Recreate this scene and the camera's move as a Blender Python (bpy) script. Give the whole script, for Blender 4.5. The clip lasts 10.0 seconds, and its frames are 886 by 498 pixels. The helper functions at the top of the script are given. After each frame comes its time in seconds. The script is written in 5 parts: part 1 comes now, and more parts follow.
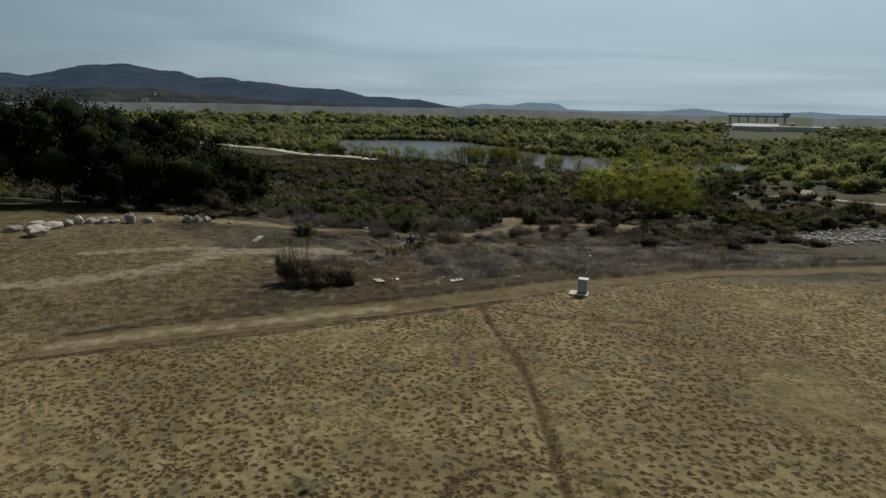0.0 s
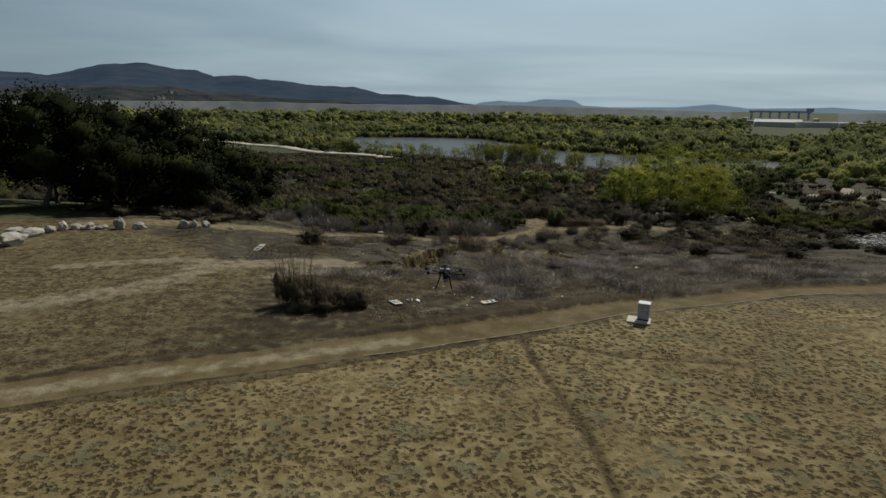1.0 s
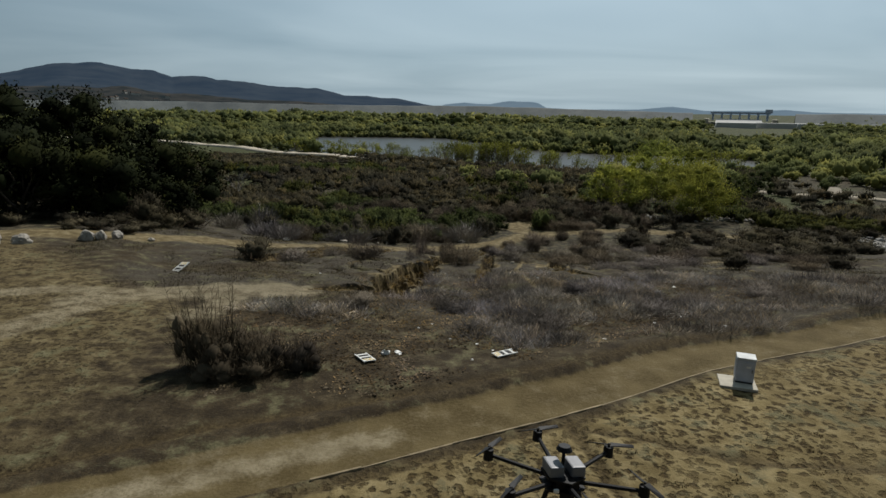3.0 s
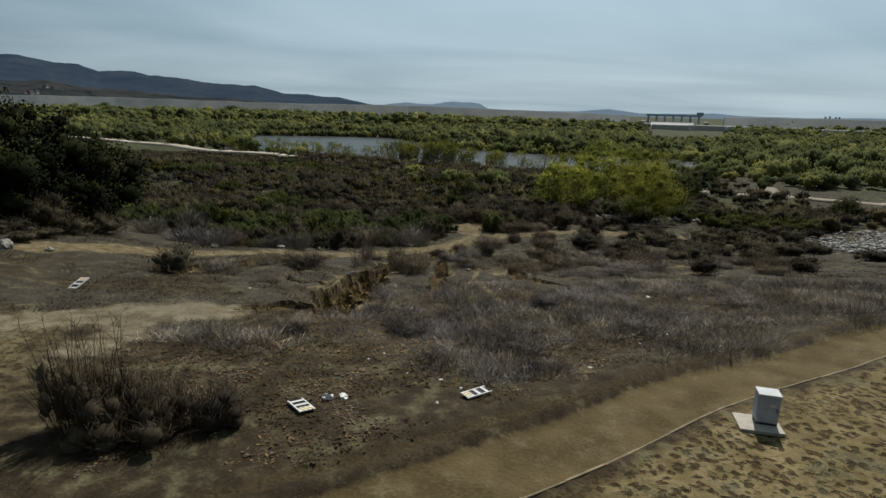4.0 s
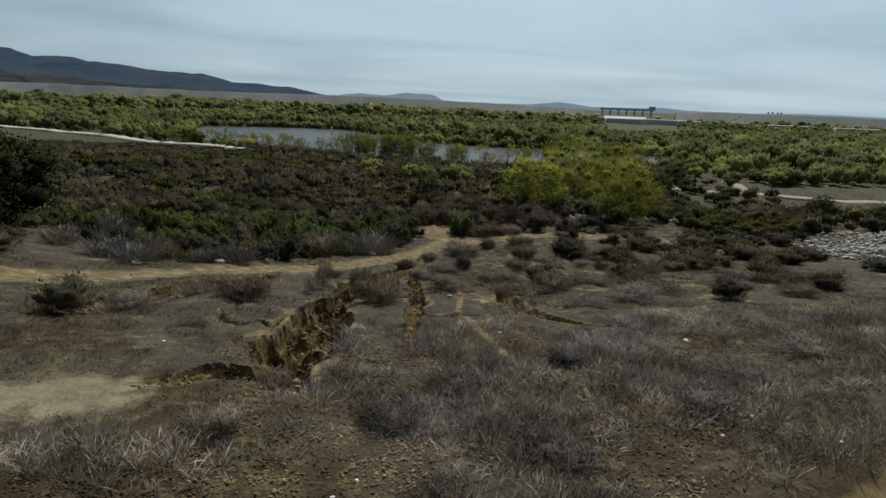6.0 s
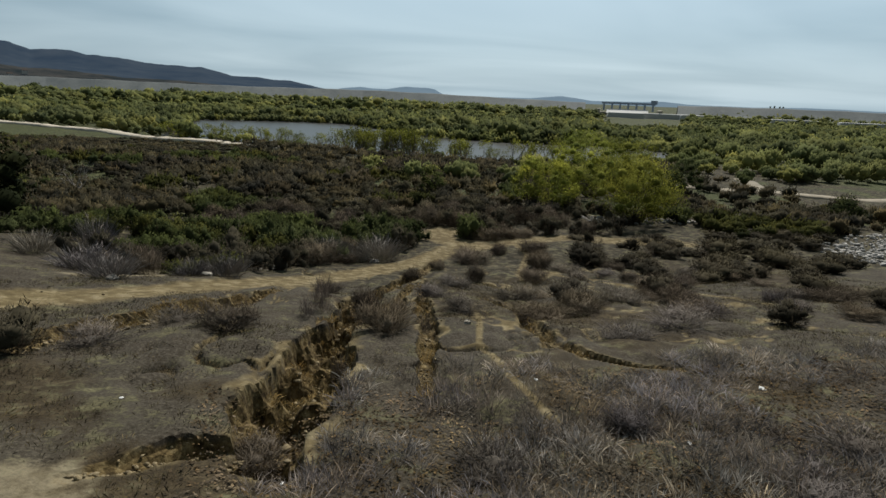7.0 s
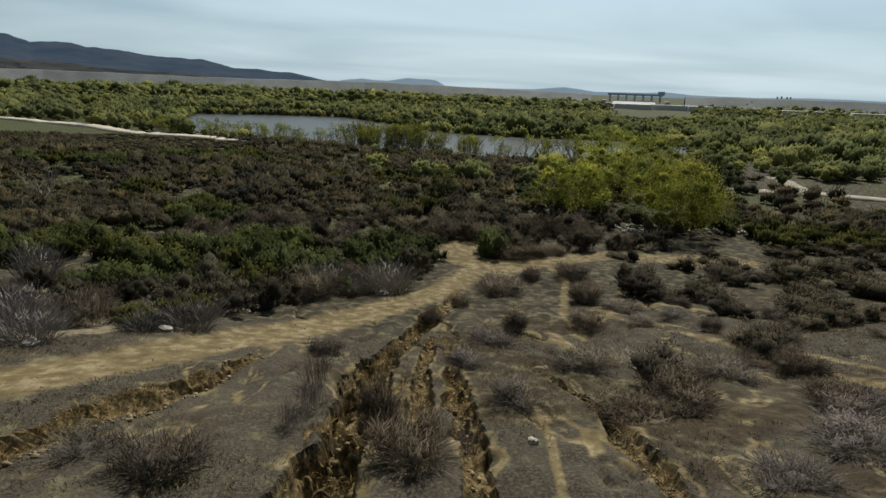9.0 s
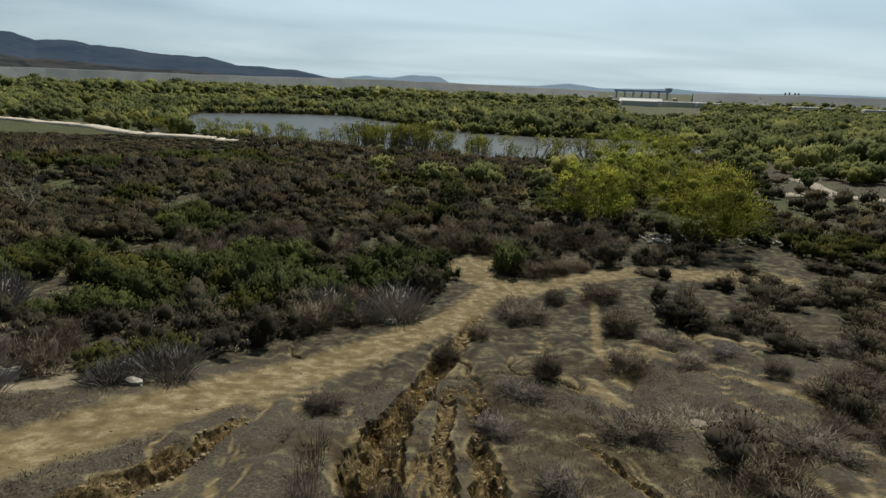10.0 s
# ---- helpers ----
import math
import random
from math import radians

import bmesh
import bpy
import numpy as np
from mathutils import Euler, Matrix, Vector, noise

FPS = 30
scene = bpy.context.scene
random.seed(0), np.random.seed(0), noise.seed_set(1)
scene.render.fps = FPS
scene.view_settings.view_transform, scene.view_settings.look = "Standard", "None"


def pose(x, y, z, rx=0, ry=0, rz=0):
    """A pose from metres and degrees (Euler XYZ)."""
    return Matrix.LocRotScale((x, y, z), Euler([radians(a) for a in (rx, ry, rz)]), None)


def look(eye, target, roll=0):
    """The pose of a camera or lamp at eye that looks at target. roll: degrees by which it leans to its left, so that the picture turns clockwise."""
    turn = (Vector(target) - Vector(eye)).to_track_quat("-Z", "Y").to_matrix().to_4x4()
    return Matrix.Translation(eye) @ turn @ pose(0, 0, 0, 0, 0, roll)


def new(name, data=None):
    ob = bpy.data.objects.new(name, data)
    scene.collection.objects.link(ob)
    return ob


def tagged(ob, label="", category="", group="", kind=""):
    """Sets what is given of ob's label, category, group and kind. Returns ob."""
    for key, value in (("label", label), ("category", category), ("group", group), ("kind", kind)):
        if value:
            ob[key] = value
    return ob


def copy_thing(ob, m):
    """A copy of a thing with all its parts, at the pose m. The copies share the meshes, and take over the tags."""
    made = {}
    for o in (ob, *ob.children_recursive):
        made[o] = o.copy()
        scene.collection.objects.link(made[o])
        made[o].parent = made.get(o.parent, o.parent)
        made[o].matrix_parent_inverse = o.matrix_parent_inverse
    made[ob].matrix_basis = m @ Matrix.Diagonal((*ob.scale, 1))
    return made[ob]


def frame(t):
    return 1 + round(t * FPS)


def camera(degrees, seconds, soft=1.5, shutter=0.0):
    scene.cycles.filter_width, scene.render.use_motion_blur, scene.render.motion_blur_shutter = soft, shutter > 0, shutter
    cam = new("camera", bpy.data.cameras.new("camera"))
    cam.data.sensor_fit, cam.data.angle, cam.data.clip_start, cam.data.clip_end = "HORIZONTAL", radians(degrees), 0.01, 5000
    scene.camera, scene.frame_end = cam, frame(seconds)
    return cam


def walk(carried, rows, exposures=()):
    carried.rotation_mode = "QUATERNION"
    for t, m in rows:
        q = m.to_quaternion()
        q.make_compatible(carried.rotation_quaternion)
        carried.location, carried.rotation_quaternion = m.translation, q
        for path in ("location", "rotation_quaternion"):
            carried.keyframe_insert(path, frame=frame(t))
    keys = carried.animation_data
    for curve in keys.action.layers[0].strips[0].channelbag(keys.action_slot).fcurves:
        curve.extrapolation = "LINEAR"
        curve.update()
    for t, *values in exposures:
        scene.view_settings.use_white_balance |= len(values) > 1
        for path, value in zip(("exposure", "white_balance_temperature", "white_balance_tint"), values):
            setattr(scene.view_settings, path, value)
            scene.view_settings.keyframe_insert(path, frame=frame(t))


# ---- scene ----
cam = camera(73.4, 10.0, 1.5)
METRES, EYE, TILT, LEAN, TURN = 52.0, 11.25, -13.2, -0.5, 0.0
ROWS = [
    (0.0, 0.0, 0.0, 0.0, 0.0, -0.15, -0.48),
    (0.5, -0.0086, 0.0628, 0.0107, 0.78, -0.37, -0.51),
    (1.0, -0.0165, 0.1237, 0.0193, 1.38, -0.41, -0.52),
    (1.5, -0.0249, 0.1817, 0.0246, 1.29, -0.35, -0.48),
    (2.0, -0.0322, 0.2363, 0.0285, 1.05, -0.29, -0.36),
    (2.5, -0.0372, 0.2887, 0.0319, -0.05, -0.2, -0.17),
    (4.0, -0.0445, 0.4219, 0.0444, -7.31, -0.25, 0.69),
    (4.5, -0.0462, 0.4587, 0.0509, -10.3, -0.22, 0.85),
    (5.0, -0.0469, 0.4949, 0.0587, -11.56, -0.48, 1.0),
    (5.5, -0.0472, 0.5339, 0.0676, -11.59, -0.79, 1.01),
    (7.0, -0.0447, 0.6672, 0.0999, -11.63, -1.64, 0.97),
    (7.5, -0.0427, 0.7167, 0.1125, -11.62, -1.94, 0.95),
    (8.0, -0.0397, 0.7668, 0.1257, -11.45, -2.19, 1.03),
    (8.5, -0.0376, 0.8192, 0.139, -11.41, -2.36, 1.07),
    (9.0, -0.0348, 0.8713, 0.1517, -11.42, -2.41, 1.13),
    (9.5, -0.0318, 0.924, 0.1669, -11.19, -2.55, 1.17),
    (10.0, -0.0281, 0.9769, 0.183, -11.0, -2.69, 1.21),
]
walk(cam, [(t, pose(0, 0, EYE, TILT, LEAN, TURN) @ pose(METRES * x, METRES * y, METRES * z, 90 + pitch, roll, yaw)) for t, x, y, z, yaw, pitch, roll in ROWS],
     [(0.0, -0.30, 6330, 10), (2.5, -0.25, 6330, 10), (5.0, -0.12, 6250, 10), (7.5, 0.09, 6400, 10), (10.0, 0.21, 6500, 10)])


# ---- world and light ----
SUN_AZ, SUN_EL = 28.0, 47.0          # degrees from +y towards +x, and above the horizon
world = bpy.data.worlds.new("overcast_sky")
scene.world = world
world.use_nodes = True
wt = world.node_tree
wt.nodes.clear()


def wnode(kind, **values):
    n = wt.nodes.new(kind)
    for k, v in values.items():
        n.inputs[k].default_value = v
    return n


sky = wt.nodes.new("ShaderNodeTexSky")
sky.sky_type, sky.sun_disc = "NISHITA", False
sky.sun_elevation, sky.sun_rotation = radians(SUN_EL), radians(SUN_AZ)
sky.air_density, sky.dust_density, sky.ozone_density = 1.0, 2.0, 1.5
coord = wt.nodes.new("ShaderNodeTexCoord")
split = wt.nodes.new("ShaderNodeSeparateXYZ")
wt.links.new(coord.outputs["Generated"], split.inputs[0])
lift = wt.nodes.new("ShaderNodeMath")
lift.operation = "MAXIMUM"
wt.links.new(split.outputs["Z"], lift.inputs[0])
lift.inputs[1].default_value = 0.0
lift2 = wt.nodes.new("ShaderNodeMath")
lift2.operation = "ADD"
wt.links.new(lift.outputs[0], lift2.inputs[0])
lift2.inputs[1].default_value = 0.09
flat = []
for axis in "XY":
    d = wt.nodes.new("ShaderNodeMath")
    d.operation = "DIVIDE"
    wt.links.new(split.outputs[axis], d.inputs[0])
    wt.links.new(lift2.outputs[0], d.inputs[1])
    flat.append(d)
plane = wt.nodes.new("ShaderNodeCombineXYZ")
wt.links.new(flat[0].outputs[0], plane.inputs[0])
wt.links.new(flat[1].outputs[0], plane.inputs[1])
stretch = wt.nodes.new("ShaderNodeMapping")
stretch.inputs["Scale"].default_value = (0.30, 0.42, 1.0)
stretch.inputs["Rotation"].default_value = (0, 0, radians(8))
wt.links.new(plane.outputs[0], stretch.inputs[0])
cloud = wnode("ShaderNodeTexNoise", Scale=1.0, Detail=4.0, Roughness=0.45, Distortion=0.6)
wt.links.new(stretch.outputs[0], cloud.inputs["Vector"])
bright = wt.nodes.new("ShaderNodeValToRGB")
bright.color_ramp.elements[0].position, bright.color_ramp.elements[0].color = 0.32, (4.2, 5.9, 6.9, 1)
bright.color_ramp.elements[1].position, bright.color_ramp.elements[1].color = 0.68, (6.5, 8.3, 9.2, 1)
wt.links.new(cloud.outputs["Fac"], bright.inputs[0])
veil = wt.nodes.new("ShaderNodeMix")
veil.data_type = "RGBA"
veil.inputs[0].default_value = 0.86
wt.links.new(sky.outputs[0], veil.inputs[6])
wt.links.new(bright.outputs[0], veil.inputs[7])
# thin cloud is brighter towards the sun
ahead = wt.nodes.new("ShaderNodeVectorMath")
ahead.operation = "DOT_PRODUCT"
wt.links.new(coord.outputs["Generated"], ahead.inputs[0])
ahead.inputs[1].default_value = (math.sin(radians(SUN_AZ)) * math.cos(radians(SUN_EL)), math.cos(radians(SUN_AZ)) * math.cos(radians(SUN_EL)), math.sin(radians(SUN_EL)))
glow = wt.nodes.new("ShaderNodeMapRange")
glow.inputs["From Min"].default_value, glow.inputs["From Max"].default_value = -0.2, 1.0
glow.inputs["To Min"].default_value, glow.inputs["To Max"].default_value = 0.36, 1.95
wt.links.new(ahead.outputs["Value"], glow.inputs["Value"])
power = wt.nodes.new("ShaderNodeMath")
power.operation = "MULTIPLY"
power.inputs[1].default_value = 0.053
wt.links.new(glow.outputs["Result"], power.inputs[0])
# the veil thins overhead
thin = wt.nodes.new("ShaderNodeMapRange")
thin.interpolation_type = "SMOOTHSTEP"
thin.inputs["From Min"].default_value, thin.inputs["From Max"].default_value = 0.28, 0.85
thin.inputs["To Min"].default_value, thin.inputs["To Max"].default_value = 1.0, 0.42
wt.links.new(split.outputs["Z"], thin.inputs["Value"])
total = wt.nodes.new("ShaderNodeMath")
total.operation = "MULTIPLY"
wt.links.new(power.outputs[0], total.inputs[0])
wt.links.new(thin.outputs["Result"], total.inputs[1])
back = wnode("ShaderNodeBackground")
wt.links.new(total.outputs[0], back.inputs["Strength"])
wt.links.new(veil.outputs[2], back.inputs[0])
wout = wt.nodes.new("ShaderNodeOutputWorld")
wt.links.new(back.outputs[0], wout.inputs[0])

sun = new("sun", bpy.data.lights.new("sun", "SUN"))
sun.data.energy, sun.data.angle, sun.data.color = 5.0, radians(1.0), (1.0, 0.95, 0.86)
ca, sa, ce, se = math.cos(radians(SUN_AZ)), math.sin(radians(SUN_AZ)), math.cos(radians(SUN_EL)), math.sin(radians(SUN_EL))
sun.matrix_world = look((300 * sa * ce, 300 * ca * ce, 300 * se), (0, 0, 0))


# ---- materials ----
class Mat:
    """A small builder of node materials."""

    def __init__(self, name, rough=0.9, spec=0.25, metal=0.0):
        self.m = bpy.data.materials.new(name)
        self.m.use_nodes = True
        self.t = self.m.node_tree
        self.b = self.t.nodes["Principled BSDF"]
        self.b.inputs["Roughness"].default_value = rough
        self.b.inputs["Specular IOR Level"].default_value = spec
        self.b.inputs["Metallic"].default_value = metal
        self.p = self.node("ShaderNodeNewGeometry").outputs["Position"]

    def node(self, kind, **values):
        n = self.t.nodes.new(kind)
        for k, v in values.items():
            n.inputs[k].default_value = v
        return n

    def link(self, a, b):
        self.t.links.new(a, b)

    def noise(self, scale, detail=4.0, rough=0.55, vec=None, distort=0.0):
        n = self.node("ShaderNodeTexNoise", Scale=scale, Detail=detail, Roughness=rough, Distortion=distort)
        self.link(vec or self.p, n.inputs["Vector"])
        return n.outputs["Fac"]

    def ramp(self, fac, stops):
        n = self.node("ShaderNodeValToRGB")
        e = n.color_ramp.elements
        while len(e) < len(stops):
            e.new(0.5)
        for s, (pos, col) in zip(e, stops):
            s.position = pos
            s.color = (*col, 1) if isinstance(col, tuple) else (col, col, col, 1)
        self.link(fac, n.inputs[0])
        return n.outputs[0]

    def mix(self, fac, a, b, mode="MIX"):
        n = self.node("ShaderNodeMix")
        n.data_type, n.blend_type = "RGBA", mode
        for sock, v in ((n.inputs[0], fac), (n.inputs[6], a), (n.inputs[7], b)):
            if isinstance(v, (int, float)):
                sock.default_value = v
            elif isinstance(v, tuple):
                sock.default_value = (*v, 1)
            else:
                self.link(v, sock)
        return n.outputs[2]

    def math(self, op, a, b=0.0, clamp=False):
        n = self.node("ShaderNodeMath")
        n.operation, n.use_clamp = op, clamp
        for sock, v in ((n.inputs[0], a), (n.inputs[1], b)):
            if isinstance(v, (int, float)):
                sock.default_value = v
            else:
                self.link(v, sock)
        return n.outputs[0]

    def color(self, c):
        if isinstance(c, tuple):
            self.b.inputs["Base Color"].default_value = (*c, 1)
        else:
            self.link(c, self.b.inputs["Base Color"])

    def bump(self, height, strength=0.4, distance=0.05):
        n = self.node("ShaderNodeBump", Strength=strength, Distance=distance)
        self.link(height, n.inputs["Height"])
        self.link(n.outputs[0], self.b.inputs["Normal"])


def plain_material(name, col, rough=0.8, spec=0.3, metal=0.0, vary=0.25, scale=6.0):
    """A painted, plastic or metal surface with a little dirt at two scales."""
    k = Mat(name, rough, spec, metal)
    dark = tuple(c * (1 - vary) for c in col)
    c = k.mix(k.ramp(k.noise(scale), ((0.35, 0.0), (0.7, 1.0))), dark, col)
    c = k.mix(k.math("MULTIPLY", k.noise(scale * 9, 3), 0.35), c, tuple(v * 0.7 for v in col))
    k.color(c)
    k.bump(k.noise(scale * 12, 3), 0.15, 0.01)
    return k.m


def leaf_material(name, cols, patch=0.25, trans=0.42):
    """Foliage or twigs: varied plant by plant, leaf by leaf and in patches."""
    k = Mat(name, 0.95, 0.03)
    g = k.node("ShaderNodeNewGeometry").outputs["Random Per Island"]
    o = k.node("ShaderNodeObjectInfo").outputs["Random"]
    c1 = k.ramp(g, [(i / max(1, len(cols) - 1), c) for i, c in enumerate(cols)])
    c2 = k.ramp(k.noise(patch, 3), ((0.36, tuple(v * 0.8 for v in cols[0])), (0.5, cols[len(cols) // 2]), (0.64, cols[-1])))
    c = k.mix(0.78, c1, c2)
    c = k.mix(1.0, c, k.ramp(k.noise(patch * 0.31, 2), ((0.35, (0.82, 0.80, 0.86)), (0.65, (1.15, 1.12, 1.0)))), "MULTIPLY")
    c = k.mix(1.0, c, k.ramp(o, ((0.0, (0.72, 0.72, 0.75)), (1.0, (1.25, 1.2, 1.1)))), "MULTIPLY")
    a = k.node("ShaderNodeAttribute")
    a.attribute_name = "tone"
    c = k.mix(1.0, c, k.ramp(k.math("MULTIPLY", a.outputs["Fac"], 0.5), ((0.0, (1.0, 1.0, 1.0)), (0.4, (1.0, 1.0, 1.0)), (0.5, (0.55, 0.60, 0.66)), (0.75, (1.0, 1.0, 0.98)), (1.0, (1.7, 1.5, 1.15)))), "MULTIPLY")
    k.color(c)
    if trans:
        t = k.node("ShaderNodeBsdfTranslucent")
        k.link(c, t.inputs[0])
        m = k.node("ShaderNodeMixShader")
        m.inputs[0].default_value = trans
        k.link(k.b.outputs[0], m.inputs[1])
        k.link(t.outputs[0], m.inputs[2])
        k.link(m.outputs[0], k.t.nodes["Material Output"].inputs[0])
    return k.m


def ground_material():
    k = Mat("bare_ground", 0.95, 0.1)

    def attr(name):
        n = k.node("ShaderNodeAttribute")
        n.attribute_name = name
        s = k.node("ShaderNodeSeparateColor")
        k.link(n.outputs["Color"], s.inputs[0])
        return s.outputs

    za, zb, zc = attr("zone_a"), attr("zone_b"), attr("zone_c")
    fine, mid, big = k.noise(9.0, 5), k.noise(1.4, 5), k.noise(0.16, 4)
    tiny = k.noise(38.0, 3)

    wide = k.noise(0.55, 4, 0.6)

    def edge(mask, soft=0.18, shake=1.0):
        shaken = k.math("ADD", mask, k.math("MULTIPLY", k.math("SUBTRACT", mid, 0.5), 2.2 * shake))
        shaken = k.math("ADD", shaken, k.math("MULTIPLY", k.math("SUBTRACT", wide, 0.5), 2.6 * shake))
        shaken = k.math("ADD", shaken, k.math("MULTIPLY", k.math("SUBTRACT", fine, 0.5), 1.3 * shake))
        return k.ramp(shaken, ((0.5 - soft, 0.0), (0.5 + soft, 1.0)))

    # brown dirt with grey litter
    c = k.ramp(mid, ((0.36, (0.031, 0.022, 0.012)), (0.50, (0.055, 0.041, 0.022)), (0.64, (0.090, 0.069, 0.039))))
    c = k.mix(k.ramp(fine, ((0.45, 0.0), (0.60, 0.75))), c, (0.030, 0.023, 0.014))
    c = k.mix(k.ramp(k.noise(15.0, 3), ((0.60, 0.0), (0.70, 0.6))), c, (0.112, 0.090, 0.060))
    c = k.mix(k.ramp(k.noise(26.0, 2), ((0.56, 0.0), (0.64, 0.7))), c, (0.022, 0.017, 0.011))
    # sandy field with brown trodden turf
    sand = k.ramp(mid, ((0.34, (0.134, 0.101, 0.044)), (0.5, (0.206, 0.160, 0.076)), (0.66, (0.285, 0.227, 0.117))))
    spot = k.math("MULTIPLY", k.math("SUBTRACT", k.noise(5.5, 4, 0.6), 0.5), 1.5)
    marks = []
    for scale, lo, hi in ((2.7, 0.15, 0.36), (4.6, 0.13, 0.34)):
        cell = k.node("ShaderNodeTexVoronoi", Scale=scale, Randomness=1.0)
        cell.voronoi_dimensions = "2D"
        k.link(k.p, cell.inputs["Vector"])
        marks.append(k.ramp(k.math("ADD", cell.outputs["Distance"], spot), ((lo, 0.95), (hi, 0.0))))
    turf = k.math("MAXIMUM", marks[0], k.math("MULTIPLY", marks[1], k.ramp(k.noise(0.5, 3), ((0.45, 0.0), (0.6, 0.9)))))
    turf = k.math("MULTIPLY", turf, k.ramp(big, ((0.34, 0.30), (0.50, 1.0))))
    sand = k.mix(k.ramp(k.noise(0.11, 5, 0.6), ((0.42, 0.0), (0.58, 0.5))), sand, k.ramp(fine, ((0.4, (0.082, 0.058, 0.025)), (0.6, (0.146, 0.108, 0.050)))))
    sand = k.mix(turf, sand, k.ramp(fine, ((0.38, (0.022, 0.014, 0.006)), (0.60, (0.078, 0.054, 0.022)))))
    c = k.mix(edge(zb[2], 0.3, 0.35), c, sand)
    # grey dry thatch
    thatch = k.ramp(fine, ((0.36, (0.026, 0.021, 0.015)), (0.5, (0.050, 0.042, 0.031)), (0.64, (0.092, 0.078, 0.059))))
    thatch = k.mix(k.ramp(wide, ((0.42, 0.0), (0.62, 0.5))), thatch, (0.078, 0.069, 0.050))
    c = k.mix(k.math("MULTIPLY", edge(zc[0], 0.45, 0.4), 0.92), c, thatch)
    # dark scrub floor and green flush
    floor_c = k.ramp(mid, ((0.36, (0.020, 0.017, 0.011)), (0.50, (0.044, 0.038, 0.024)), (0.66, (0.100, 0.082, 0.050))))
    c = k.mix(edge(zc[1], 0.45, 0.5), c, floor_c)
    green = k.ramp(mid, ((0.3, (0.032, 0.042, 0.014)), (0.7, (0.075, 0.085, 0.030))))
    c = k.mix(k.math("MULTIPLY", edge(zc[2], 0.3), 0.85), c, green)
    # pale sand patches
    pale = k.ramp(mid, ((0.36, (0.150, 0.121, 0.072)), (0.64, (0.285, 0.243, 0.163))))
    # yellow clay of paths and gullies
    clay = k.ramp(mid, ((0.32, (0.085, 0.063, 0.029)), (0.5, (0.150, 0.115, 0.057)), (0.68, (0.270, 0.220, 0.128))))
    clay = k.mix(k.ramp(fine, ((0.47, 0.0), (0.62, 0.6))), clay, (0.095, 0.074, 0.038))
    c = k.mix(edge(za[2], 0.35, 0.26), c, clay)
    wall = k.ramp(k.noise(3.4, 6, 0.68), ((0.34, (0.020, 0.013, 0.006)), (0.46, (0.072, 0.050, 0.021)), (0.56, (0.150, 0.108, 0.048)), (0.66, (0.250, 0.192, 0.098))))
    c = k.mix(edge(zb[0], 0.22, 0.3), c, wall)
    # packed trail
    trail = k.ramp(k.noise(0.7, 5), ((0.36, (0.080, 0.059, 0.025)), (0.64, (0.134, 0.102, 0.048))))
    trail = k.mix(k.ramp(fine, ((0.45, 0.0), (0.7, 0.3))), trail, (0.165, 0.125, 0.068))
    c = k.mix(edge(za[0], 0.16, 0.22), c, trail)
    c = k.mix(k.math("MULTIPLY", edge(za[1], 0.4, 0.55), k.ramp(fine, ((0.35, 0.55), (0.6, 0.85)))), c, pale)
    # dark worn lines; one paints the bank's shade along the trail
    c = k.mix(k.math("MULTIPLY", edge(zb[1], 0.45, 0.34), 0.8), c, k.ramp(fine, ((0.4, (0.030, 0.021, 0.010)), (0.6, (0.085, 0.061, 0.028)))))
    c = k.mix(k.math("MULTIPLY", tiny, 0.3), c, k.mix(1.0, c, (0.45, 0.45, 0.45), "MULTIPLY"))
    k.color(c)
    h = k.math("ADD", k.math("MULTIPLY", fine, 0.5), k.math("MULTIPLY", tiny, 0.25))
    h = k.math("ADD", h, k.math("MULTIPLY", k.math("MULTIPLY", turf, zb[2]), -1.1))
    k.bump(k.math("ADD", h, k.math("MULTIPLY", mid, 0.6)), 0.85, 0.08)
    return k.m


def stone_material(name, a, b, scale=2.0):
    k = Mat(name, 0.88, 0.25)
    o = k.node("ShaderNodeObjectInfo").outputs["Random"]
    g = k.node("ShaderNodeNewGeometry").outputs["Random Per Island"]
    c = k.mix(k.ramp(k.noise(scale, 6, 0.65), ((0.35, 0.0), (0.65, 1.0))), a, b)
    tone = k.ramp(k.math("FRACT", k.math("ADD", o, g)), ((0.0, (0.72, 0.72, 0.74)), (1.0, (1.1, 1.08, 1.05))))
    c = k.mix(1.0, c, tone, "MULTIPLY")
    c = k.mix(k.ramp(k.noise(scale * 12, 3), ((0.55, 0.0), (0.75, 0.5))), c, tuple(v * 0.45 for v in a))
    k.color(c)
    k.bump(k.noise(scale * 6, 5), 0.5, 0.05)
    return k.m


# Hills whose distance haze is painted in as a faint bluish emission.
def hazy_hill_material(name, a, b, glow, amount, scale=0.006):
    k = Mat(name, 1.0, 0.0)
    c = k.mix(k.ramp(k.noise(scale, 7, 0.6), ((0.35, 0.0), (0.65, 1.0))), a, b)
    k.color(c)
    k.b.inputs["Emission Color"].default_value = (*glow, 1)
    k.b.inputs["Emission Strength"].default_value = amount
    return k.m


